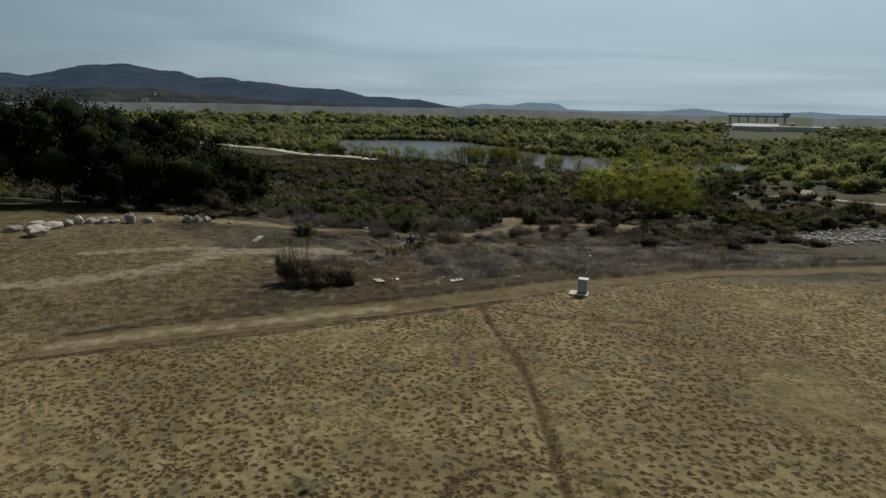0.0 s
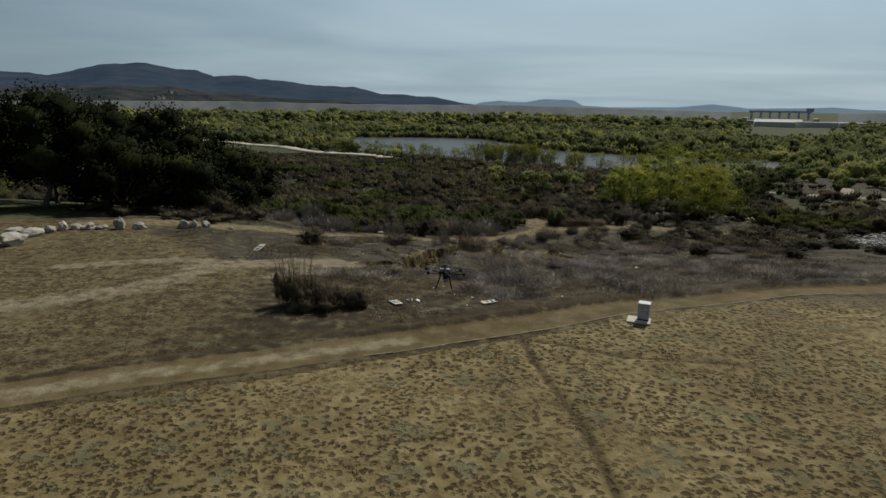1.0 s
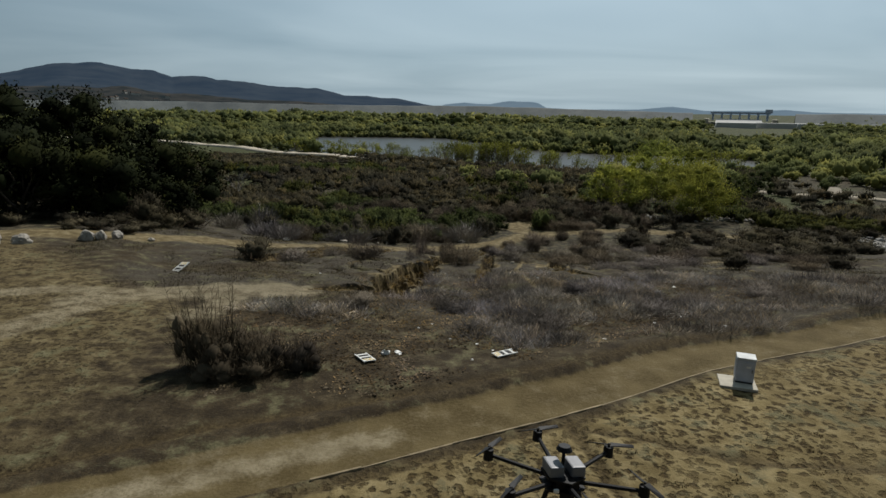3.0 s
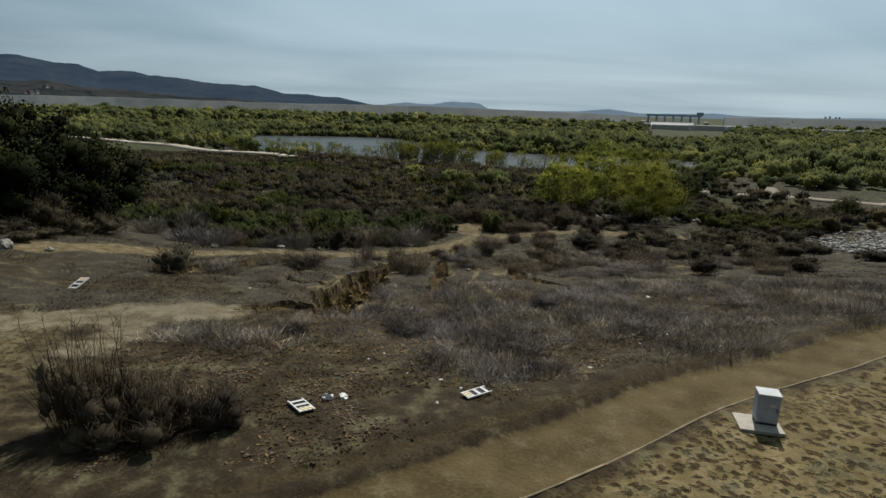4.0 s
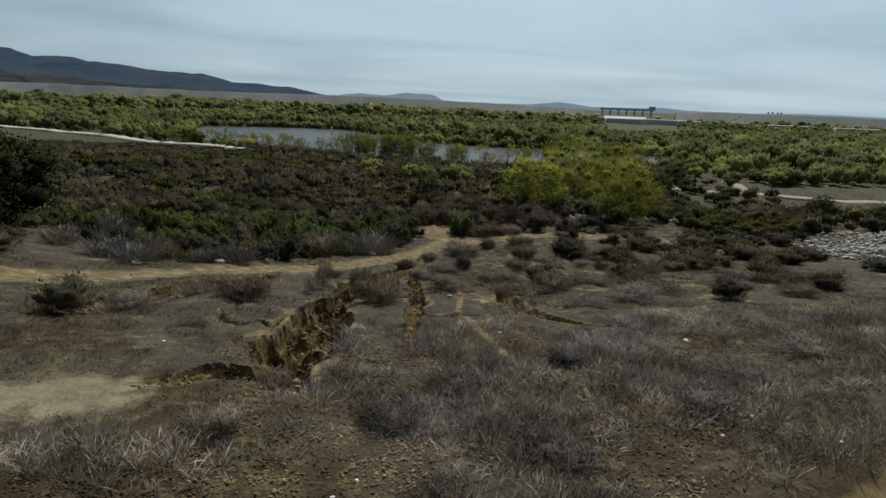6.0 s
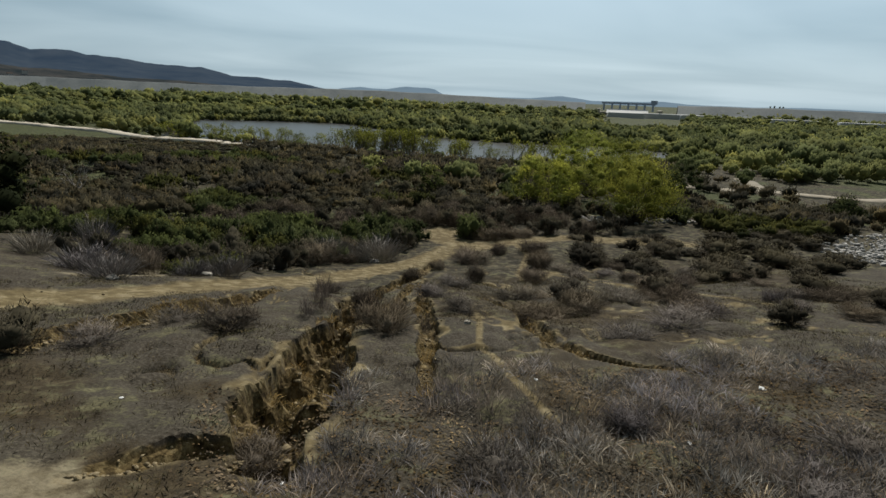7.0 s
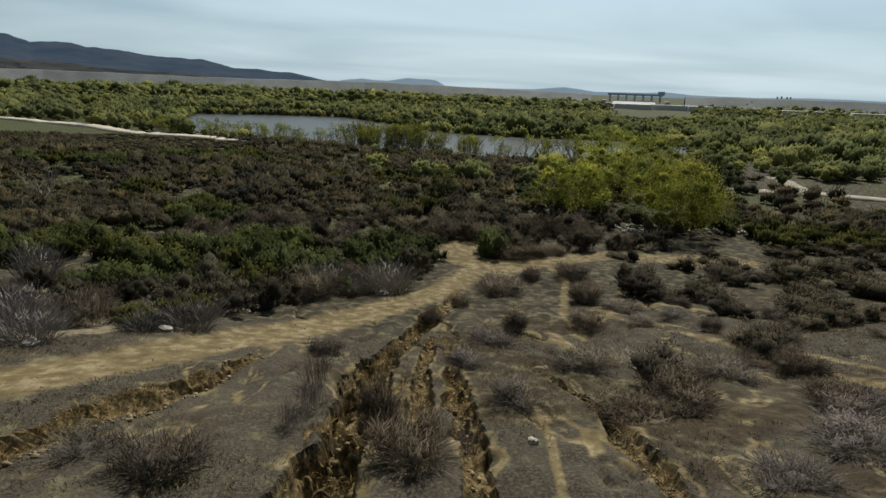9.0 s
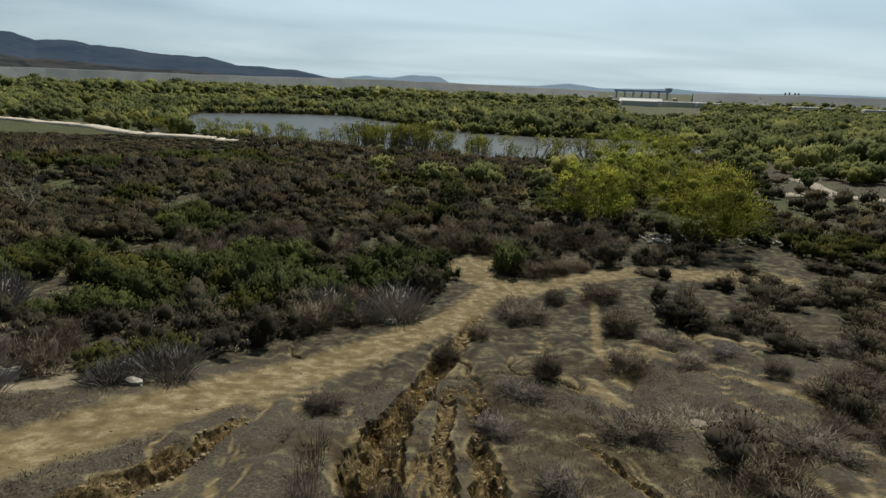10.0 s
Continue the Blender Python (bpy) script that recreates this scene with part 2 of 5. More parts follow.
M_GROUND = ground_material()
M_WATER = Mat("still_water", 0.30, 0.06)
M_WATER.color((0.040, 0.040, 0.036))
M_WATER.bump(M_WATER.noise(1.3, 3), 0.25, 0.05)
M_WATER = M_WATER.m
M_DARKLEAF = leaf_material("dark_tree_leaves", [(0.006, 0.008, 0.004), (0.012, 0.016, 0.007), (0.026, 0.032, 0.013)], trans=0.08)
M_WILLOW = leaf_material("willow_leaves", [(0.195, 0.230, 0.038), (0.285, 0.322, 0.060), (0.385, 0.418, 0.098)], trans=0.3)
M_WILLOWDARK = leaf_material("olive_willow_leaves", [(0.112, 0.128, 0.022), (0.170, 0.188, 0.036), (0.240, 0.258, 0.060)], trans=0.3)
# woods green is lightened and desaturated, with some haze mixed into the colour
M_WOODS = leaf_material("hazed_woods_leaves", [(0.100, 0.120, 0.050), (0.152, 0.176, 0.074), (0.225, 0.252, 0.110)], patch=0.05, trans=0.45)
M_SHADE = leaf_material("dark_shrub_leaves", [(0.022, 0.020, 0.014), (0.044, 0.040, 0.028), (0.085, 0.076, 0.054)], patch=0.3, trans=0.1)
M_SCRUB = leaf_material("scrub_leaves", [(0.036, 0.034, 0.024), (0.058, 0.055, 0.040), (0.094, 0.088, 0.066)], patch=0.24)
M_GREENLEAF = leaf_material("green_scrub_leaves", [(0.032, 0.042, 0.016), (0.060, 0.076, 0.028), (0.102, 0.122, 0.050)], patch=0.2)
M_OLIVE = leaf_material("olive_shrub_leaves", [(0.042, 0.048, 0.013), (0.072, 0.079, 0.023), (0.110, 0.115, 0.038)], patch=0.3)
M_BROWNTWIG = leaf_material("brown_dry_twigs", [(0.054, 0.045, 0.034), (0.106, 0.090, 0.070), (0.200, 0.172, 0.138)], trans=0.25)
M_BUSHTWIG = leaf_material("dark_bush_twigs", [(0.040, 0.034, 0.026), (0.080, 0.068, 0.052), (0.150, 0.130, 0.102)], trans=0.15)
M_GREYTWIG = leaf_material("grey_dry_twigs", [(0.070, 0.064, 0.058), (0.135, 0.124, 0.113), (0.230, 0.212, 0.195)], trans=0.25)
M_PALETWIG = leaf_material("pale_dead_twigs", [(0.095, 0.090, 0.088), (0.170, 0.162, 0.158), (0.290, 0.276, 0.268)], trans=0.0)
M_STRAW = leaf_material("dry_straw", [(0.056, 0.051, 0.045), (0.124, 0.114, 0.104), (0.290, 0.270, 0.252)], patch=0.35, trans=0.3)
M_TALLSTRAW = leaf_material("tall_grey_straw", [(0.070, 0.066, 0.062), (0.190, 0.181, 0.173), (0.470, 0.450, 0.435)], patch=0.4, trans=0.3)
M_LITTER = leaf_material("dead_leaf_litter", [(0.050, 0.038, 0.024), (0.100, 0.077, 0.048), (0.220, 0.180, 0.130)], patch=0.5, trans=0.1)
M_LOWCOVER = leaf_material("grey_green_ground_cover", [(0.036, 0.033, 0.021), (0.064, 0.058, 0.039), (0.106, 0.096, 0.066)], patch=0.35, trans=0.15)
M_OCHRE = leaf_material("ochre_hanging_grass", [(0.080, 0.058, 0.026), (0.200, 0.150, 0.070), (0.350, 0.272, 0.138)], patch=0.4, trans=0.2)
M_TURF = leaf_material("trodden_dry_turf", [(0.026, 0.019, 0.010), (0.046, 0.034, 0.018), (0.078, 0.059, 0.031)], patch=0.3, trans=0.1)
M_BARK = stone_material("bark", (0.055, 0.043, 0.032), (0.125, 0.100, 0.078), 3.0)
M_PALEBARK = stone_material("pale_bark", (0.20, 0.175, 0.145), (0.33, 0.30, 0.26), 3.0)
M_BOULDER = stone_material("pale_boulder", (0.27, 0.245, 0.205), (0.44, 0.405, 0.345), 1.8)
M_RUBBLE = stone_material("grey_rubble", (0.26, 0.25, 0.23), (0.44, 0.42, 0.39), 1.5)
M_CLOD = stone_material("clay_clod", (0.150, 0.113, 0.058), (0.290, 0.232, 0.135), 3.0)
M_CONCRETE = plain_material("weathered_concrete", (0.50, 0.46, 0.38), 0.9, 0.2, scale=4.0)
M_SPILL = plain_material("pale_spillway_concrete", (0.60, 0.59, 0.57), 0.9, 0.1, vary=0.12, scale=0.05)
M_CABINET = plain_material("blue_grey_enamel", (0.48, 0.51, 0.58), 0.55, 0.4, scale=3.0)
M_LID = plain_material("pale_grey_enamel", (0.52, 0.53, 0.52), 0.5, 0.4, scale=3.0)
M_WHITE = plain_material("white_plastic", (0.74, 0.73, 0.69), 0.5, 0.4, scale=5.0)
M_YELLOW = plain_material("yellow_sheeting", (0.62, 0.42, 0.05), 0.45, 0.4, scale=5.0)
M_BLACK = plain_material("black_carbon", (0.008, 0.008, 0.009), 0.6, 0.2, scale=8.0)
M_DARK = plain_material("dark_rubber", (0.03, 0.03, 0.03), 0.7, 0.3)
M_SILVER = plain_material("pale_alloy", (0.20, 0.20, 0.21), 0.5, 0.4, 0.2)
M_LENS = plain_material("camera_glass", (0.01, 0.01, 0.012), 0.08, 0.6, vary=0.1)
M_TIMBER = plain_material("weathered_edging_timber", (0.30, 0.24, 0.15), 0.9, 0.15, vary=0.5, scale=2.5)
M_ROAD = stone_material("pale_gravel_road", (0.34, 0.30, 0.235), (0.47, 0.425, 0.345), 0.5)
M_TRACK = stone_material("sandy_track", (0.22, 0.185, 0.13), (0.32, 0.275, 0.20), 0.5)
# dry earth, paled towards blue-grey so the colour includes distance haze
M_DAM = stone_material("hazed_dry_embankment", (0.125, 0.142, 0.146), (0.198, 0.214, 0.208), 0.03)
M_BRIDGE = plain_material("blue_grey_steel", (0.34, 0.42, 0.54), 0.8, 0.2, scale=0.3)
# the emission colours put blue air haze over these three hill ranges
M_HILL = hazy_hill_material("hazed_chaparral_ridge", (0.012, 0.016, 0.020), (0.030, 0.034, 0.036), (0.050, 0.085, 0.140), 0.40)
M_FOOTHILL = hazy_hill_material("hazed_dark_foothill", (0.008, 0.011, 0.010), (0.044, 0.039, 0.033), (0.05, 0.07, 0.09), 0.24, 0.02)
M_FARHILL = hazy_hill_material("hazy_far_ridge", (0.04, 0.05, 0.06), (0.06, 0.07, 0.08), (0.13, 0.195, 0.25), 0.80)
# tower concrete is lightened and blued to paint in the haze
M_TOWER = plain_material("hazed_grey_concrete", (0.46, 0.50, 0.54), 0.9, 0.1, scale=0.3)
M_HOUSE = plain_material("pale_stucco", (0.55, 0.52, 0.47), 0.9, 0.1)
M_ROOF = plain_material("clay_roof", (0.080, 0.062, 0.052), 0.9, 0.1)


# terrain begin
def lattice(ix, iy, seed):
    n = (ix.astype(np.int64) * 374761393 + iy.astype(np.int64) * 668265263 + seed * 974711) & 0x7FFFFFFF
    n = ((n ^ (n >> 13)) * 1274126177) & 0x7FFFFFFF
    return ((n ^ (n >> 16)) & 0xFFFF) / 65535.0


def vnoise(x, y, size, seed=1):
    u, v = x / size, y / size
    ix, iy = np.floor(u), np.floor(v)
    fx, fy = u - ix, v - iy
    fx, fy = fx * fx * (3 - 2 * fx), fy * fy * (3 - 2 * fy)
    a, b = lattice(ix, iy, seed), lattice(ix + 1, iy, seed)
    c, d = lattice(ix, iy + 1, seed), lattice(ix + 1, iy + 1, seed)
    return (a * (1 - fx) + b * fx) * (1 - fy) + (c * (1 - fx) + d * fx) * fy - 0.5


def fbm(x, y, size, seed=1, octaves=3):
    return sum(vnoise(x, y, size / 2 ** o, seed + o) / 2 ** o for o in range(octaves))


def line_gap(x, y, pts):
    """Distance to a line through the points, the share of the way along it, and the side (+1: left of its run)."""
    best, along, side = np.full(x.shape, 1e9), np.zeros(x.shape), np.ones(x.shape)
    total = len(pts) - 1
    for i in range(total):
        (ax, ay), (bx, by) = pts[i], pts[i + 1]
        dx, dy = bx - ax, by - ay
        s = np.clip(((x - ax) * dx + (y - ay) * dy) / (dx * dx + dy * dy), 0, 1)
        gap = np.hypot(x - ax - s * dx, y - ay - s * dy)
        near = gap < best
        best = np.where(near, gap, best)
        along = np.where(near, (i + s) / total, along)
        side = np.where(near, np.sign(dx * (y - ay) - dy * (x - ax)), side)
    return best, along, side


def smooth(a, b, v):
    s = np.clip((v - a) / (b - a), 0, 1)
    return s * s * (3 - 2 * s)


TRAIL = [(-70, 7), (-40, 17.5), (-18.4, 26.2), (-13.2, 28.6), (-8.6, 30.3), (-5, 31.8), (-1, 33.6), (3.3, 35.5), (7.7, 38.0), (14, 40.5), (20.5, 43.3), (36, 47.2), (60, 52), (110, 60)]
RIDGE_PATH = [(-34, 60), (-22.5, 64.5), (-14, 70.2), (-11.1, 73), (-6, 78.5), (1.3, 85.5), (7.6, 91), (12.1, 97), (14.9, 99.5)]
CLAY = [([(12.1, 97), (20, 100), (26, 101.5), (34, 101), (41, 98)], 1.5), ([(14.5, 99), (11.5, 104), (14, 109)], 1.7),
        ([(13.6, 77), (15, 83), (19, 92), (20, 99)], 0.28), ([(14, 78), (18, 82), (22.4, 84.5), (26, 82)], 0.45),
        ([(4.7, 50), (4.4, 54), (4.7, 59), (6, 63.6), (6.8, 68)], 0.13), ([(16, 83), (19, 77.5), (21.3, 71.5), (22.5, 64)], 0.26),
        ([(17.5, 83), (20.6, 78), (23.2, 72), (25, 65)], 0.26)]
PALE_PATCH = [([(-18, 77), (-14, 79.5), (-16.5, 84), (-20, 90)], 1.0), ([(-8.9, 48.0), (-12.0, 47.2), (-15.5, 46.2), (-18.0, 44.5)], 1.15), ([(-11.9, 46.8), (-11.5, 44.2), (-12.2, 42.6)], 0.8), ([(-17.0, 45.0), (-18.3, 41.5), (-20.0, 39.2), (-25, 36)], 0.85), ([(-14.3, 46), (-20, 46.5), (-27, 44)], 0.6),
              ([(-33, 40), (-40, 38), (-60, 36)], 0.45), ([(-22, 38), (-30, 34), (-45, 29)], 0.6), ([(-18.4, 26.4), (-13.2, 28.7), (-9, 30.3), (-3, 32.7)], 0.4)]
GULLIES = [([(-3.5, 49.6), (-3.7, 52.6), (-2.7, 56.5), (-1.8, 62), (-0.5, 67), (0.8, 73), (3.6, 79.7), (7.3, 87), (9.5, 91.5)], [1.0, 1.35, 1.3, 1.15, 1.0, 0.8, 0.6, 0.5, 0.3], [1.5, 2.3, 2.3, 2.1, 1.8, 1.5, 0.9, 0.5, 0.2]),
           ([(-3.6, 50.6), (-5.0, 50.3), (-6.4, 49.9), (-8.2, 48.6)], [0.6, 0.55, 0.45, 0.2], [0.9, 0.8, 0.5, 0.1]),
           ([(1.3, 53.5), (1.9, 57), (2.9, 62), (3.4, 66), (4.2, 71), (5.6, 76)], [0.2, 0.4, 0.55, 0.6, 0.5, 0.2], [0.2, 0.5, 0.8, 1.0, 0.7, 0.2]),
           ([(1.7, 63.5), (2.0, 67), (2.9, 72), (4.4, 77.5)], [0.2, 0.4, 0.4, 0.2], [0.3, 0.7, 0.6, 0.2]),
           ([(11.4, 53.9), (9.6, 54.4), (8.5, 55.4), (7.8, 57.8), (8.2, 60.2), (8.5, 63), (8.8, 65.5), (8.2, 70)], [0.2, 0.4, 0.45, 0.35, 0.45, 0.5, 0.4, 0.2], [0.2, 0.55, 0.6, 0.4, 0.6, 0.7, 0.5, 0.2]),
           ([(-8.6, 69.6), (-7.2, 70.6), (-6.0, 72.6), (-5.0, 74.6)], [0.3, 0.6, 0.5, 0.2], [0.4, 0.8, 0.6, 0.2])]
SCARP = [(-15.5, 58.5), (-14, 61.5), (-12, 64.2), (-10.5, 66.6), (-8.5, 69.2), (-6.6, 73.4)]
FURROWS_AND_BANK_SHADE = [([(2.3, 33.2), (2.9, 28.8), (3.65, 25.3), (3.87, 21.6), (3.9, 18), (3.97, 8)], 0.17), ([(0.0, 13.5), (0.1, 15.4), (0.5, 16.3), (1.36, 17.0), (2.4, 17.2), (3.4, 17.0), (4.9, 16.4), (5.7, 15.4), (6.0, 13.5)], 0.16),
           ([(2.3, 33.2), (6.5, 31.3), (12, 30.6)], 0.18), ([(-18, 24.8), (-8, 28.6), (-1, 31.9), (3.6, 34.0)], 0.16),
           # shallow cut whose dark colour paints the bank's shade at the trail's upper edge
           ([(-16, 29.4), (-8.4, 33.0), (-1.5, 35.3), (3, 37.2), (7.4, 39.5), (15, 42.7), (22.5, 45.8)], 0.20)]
LAKE = [(-66, 372), (-58, 285), (-45, 258), (-22, 238), (16, 206), (50, 186), (90, 188), (124, 226), (120, 254), (66, 265), (45, 285), (30, 330), (14, 374), (-24, 380)]
RUN_Y = [30, 37, 41, 47, 54, 60, 65, 69, 84, 98, 120, 200]
RUN_Z = [0, 0, -0.3, -0.9, -1.6, -2.6, -3.4, -4.3, -7.0, -8.0, -8.6, -8.6]
FINE_Y = np.arange(0, 260, 0.5)
FINE_Z = np.convolve(np.pad(np.interp(FINE_Y, RUN_Y, RUN_Z), 5, mode="edge"), np.ones(11) / 11, mode="valid")
WATER_Z = -8.72


def inside(x, y, poly):
    hit = np.zeros(x.shape, bool)
    for (ax, ay), (bx, by) in zip(poly, poly[1:] + poly[:1]):
        if ay != by:
            hit ^= ((ay > y) != (by > y)) & (x < (bx - ax) * (y - ay) / (by - ay) + ax)
    return hit


def lake_depth(x, y):
    """Metres inside the lake's shore (negative outside)."""
    gap = line_gap(x, y, LAKE + LAKE[:1])[0]
    return np.where(inside(x, y, LAKE), gap, -gap)


def height_smooth(x, y):
    shift = np.interp(x, [-90, -60, -31, -17, -8, 0], [26, 24, 20, 7, 4, 0])
    return np.interp(y - shift, FINE_Y, FINE_Z)


def slope_share(x, y):
    shift = np.interp(x, [-90, -60, -31, -17, -8, 0], [26, 24, 20, 7, 4, 0])
    return smooth(38, 44, y - shift)
# terrain end


def height(x, y, zones=False):
    x, y = np.asarray(x, float), np.asarray(y, float)
    z = height_smooth(x, y)
    slope = slope_share(x, y)
    gap, _, side = line_gap(x, y, TRAIL)
    trail = smooth(1.35, 0.95, gap) * (1 - 0.8 * smooth(-17.5, -20.0, x))
    field = np.where((side < 0) & (gap > 0.9), 1.0, 0.0) * smooth(120, 60, np.abs(x)) * smooth(0.9, 2.2, gap)
    field = np.maximum(field, np.where(side > 0, 0.50, 0.0) * smooth(-7, -16, x) * (1 - slope) * smooth(0.9, 2.0, gap))
    field = np.maximum(field, 0.75 * smooth(-17.5, -20.0, x) * smooth(2.6, 1.9, gap))
    path = smooth(1.0, 0.45, line_gap(x, y, RIDGE_PATH)[0] / np.interp(x, [-20, -6, 6, 15], [2.9, 2.7, 2.2, 1.9]))
    clay, pale = path.copy(), np.zeros(x.shape)
    for pts, w in CLAY:
        clay = np.maximum(clay, smooth(w * 1.8, w * 0.6, line_gap(x, y, pts)[0]))
    for pts, w in PALE_PATCH:
        pale = np.maximum(pale, smooth(w * 1.7, w * 0.5, line_gap(x, y, pts)[0]))
    rough = 0.10 * fbm(x, y, 5.0, 3) + slope * (0.45 * fbm(x, y, 7.0, 11) + 0.16 * fbm(x, y, 1.3, 17))
    rough = rough * (1 - 0.8 * trail) * (1 - 0.7 * path) + 0.11 * field * fbm(x, y, 0.95, 23, 2)
    z = z + rough - 0.09 * trail
    # low bank above the trail
    z = z + np.where(side > 0, 0.26 * smooth(1.15, 1.42, gap) * smooth(4.5, 1.8, gap), 0) * smooth(-8, 4, x)
    furrow_and_shade = np.zeros(x.shape)
    for pts, w in FURROWS_AND_BANK_SHADE:
        g = line_gap(x, y, pts)[0]
        furrow_and_shade = np.maximum(furrow_and_shade, smooth(w * 1.7, w * 0.5, g))
    z = z - 0.09 * furrow_and_shade
    # scarp: a step down on the camera's side
    g, s, side2 = line_gap(x, y, SCARP)
    wob = 0.5 * fbm(x, y, 1.6, 31)
    d = np.where(side2 < 0, g, -g) + wob
    fade = smooth(0.0, 0.12, s) * smooth(1.0, 0.9, s)
    z = z - 0.55 * fade * smooth(-0.05, 0.28, d) * smooth(4.5, 0.8, d)
    wall = fade * smooth(-0.2, 0.0, d) * smooth(1.0, 0.4, d)
    for pts, widths, depths in GULLIES:
        g, s, _ = line_gap(x, y, pts)
        ks = np.linspace(0, 1, len(pts))
        w, dep = np.interp(s, ks, widths), np.interp(s, ks, depths)
        gg = g + (0.34 * fbm(x, y, 0.9, 41, 2) + 0.75 * fbm(x, y, 2.4, 47, 2) + 0.13 * vnoise(x, y, 0.45, 49)) * np.minimum(1, w * 1.2)
        ratio = gg / np.maximum(w, 0.05)
        cut = 0.62 * smooth(1.04, 0.86, ratio) + 0.38 * smooth(0.70, 0.52, ratio + 0.8 * fbm(x, y, 0.8, 59, 2))
        z = z - dep * cut * (0.72 + 0.55 * fbm(x, y, 1.0, 53) + 0.25 * vnoise(x, y, 0.4, 55))
        rim = smooth(1.75, 1.2, ratio) * smooth(-0.12, 0.22, vnoise(x, y, 1.7, 57) + 0.5 * vnoise(x, y, 0.6, 58)) * smooth(0.1, 0.5, dep)
        clay = np.maximum(clay, 0.85 * rim)
        wall = np.maximum(wall, smooth(1.05, 0.95, ratio))
    # small rills run down the slope between the gullies
    band = smooth(52, 58, y) * smooth(90, 84, y) * smooth(-13, -8, x) * smooth(30, 22, x) * (1 - path)
    lean = x - 0.16 * (y - 50)
    ridged = 1 - np.abs(fbm(lean * 1.0, y * 0.42, 2.6, 181, 3)) * 5.5
    rill = band * smooth(0.62, 0.95, ridged) * smooth(-0.12, 0.12, fbm(x, y, 7.0, 187, 2))
    z = z - 0.30 * rill + 0.16 * band * smooth(0.6, -0.6, ridged)
    wall = np.maximum(wall, 0.75 * smooth(0.55, 1.0, rill))
    clay = np.maximum(clay, band * smooth(0.30, 0.52, ridged) * smooth(0.86, 0.66, ridged) * smooth(-0.05, 0.14, fbm(x, y, 3.0, 191, 2)))
    inn = lake_depth(x, y) + 5 * fbm(x, y, 24, 61)
    z = z - 1.3 * smooth(-4, 5, inn)
    far = smooth(85, 140, y)
    z = z + far * smooth(2, -10, inn) * 0.9 * fbm(x, y, 30, 67)
    if not zones:
        return z
    scrub = smooth(-5.6, -6.8, height_smooth(x, y)) * (1 - np.clip(clay, 0, 1)) * smooth(-0.55, -0.15, fbm(x, y, 9, 71))
    scrub = np.maximum(scrub, smooth(-28, -34, x) * smooth(60, 66, y))
    thatch = slope * smooth(-0.40, -0.05, fbm(x, y, 6, 73)) * smooth(-7.4, -6.4, z)
    green = smooth(104, 112, y) * smooth(0.05, 0.25, fbm(x, y, 14, 79))
    green = np.maximum(green, smooth(170, 230, y) * 0.8)
    green = np.maximum(green, smooth(-38, -42, x) * smooth(58, 62, y) * 0.8)
    return z, trail, pale, clay, wall, furrow_and_shade, field, thatch, scrub, green


def ground_at(x, y):
    return float(height(np.array([x]), np.array([y]))[0])


# ---- mesh helpers ----
def mesh_of(name, verts, faces, material, smooth_shade=False):
    me = bpy.data.meshes.new(name)
    me.from_pydata([tuple(v) for v in verts], [], [tuple(f) for f in faces])
    me.materials.append(material)
    if smooth_shade:
        me.polygons.foreach_set("use_smooth", [True] * len(me.polygons))
    me.update()
    return me


def mesh_arrays(name, verts, faces, material):
    """A mesh from numpy arrays; all faces have the same number of corners."""
    me = bpy.data.meshes.new(name)
    n, k = faces.shape
    me.vertices.add(len(verts))
    me.vertices.foreach_set("co", np.ascontiguousarray(verts, np.float32).ravel())
    me.loops.add(n * k)
    me.loops.foreach_set("vertex_index", np.ascontiguousarray(faces, np.int32).ravel())
    me.polygons.add(n)
    me.polygons.foreach_set("loop_start", np.arange(0, n * k, k, dtype=np.int32))
    me.materials.append(material)
    me.update(calc_edges=True)
    me.validate()
    return me


def part(name, source, material, parent, label=""):
    """Links a bmesh or a mesh as one mesh object under a thing or a part."""
    if isinstance(source, bmesh.types.BMesh):
        me = bpy.data.meshes.new(name)
        source.to_mesh(me)
        source.free()
        me.materials.append(material)
    else:
        me = source
    ob = new(name, me)
    ob.parent = parent
    if label:
        tagged(ob, label)
    return ob


def thing(name, label, category, m, group="", kind=""):
    ob = new(name)
    ob.empty_display_size = 0.2
    ob.matrix_world = m
    return tagged(ob, label, category, group, kind)


def box_bm(size, at=(0, 0, 0), bevel=0.0, turn=(0, 0, 0), taper=1.0):
    bm = bmesh.new()
    bmesh.ops.create_cube(bm, size=1.0)
    for v in bm.verts:
        s = taper if v.co.z > 0 else 1.0
        v.co = Vector((v.co.x * size[0] * s, v.co.y * size[1] * s, v.co.z * size[2]))
    if bevel:
        bmesh.ops.bevel(bm, geom=list(bm.edges), offset=bevel, segments=2, affect="EDGES", profile=0.6)
    bmesh.ops.transform(bm, matrix=pose(*at, *turn), verts=bm.verts)
    return bm


def rod_bm(a, b, r1, r2=None, sides=8):
    a, b = Vector(a), Vector(b)
    bm = bmesh.new()
    bmesh.ops.create_cone(bm, cap_ends=True, segments=sides, radius1=r1, radius2=r1 if r2 is None else r2, depth=(b - a).length)
    q = (b - a).to_track_quat("Z", "Y").to_matrix().to_4x4()
    bmesh.ops.transform(bm, matrix=Matrix.Translation((a + b) / 2) @ q, verts=bm.verts)
    return bm


def merged(*bms):
    out = bmesh.new()
    for b in bms:
        me = bpy.data.meshes.new("piece")
        b.to_mesh(me)
        b.free()
        out.from_mesh(me)
        bpy.data.meshes.remove(me)
    return out


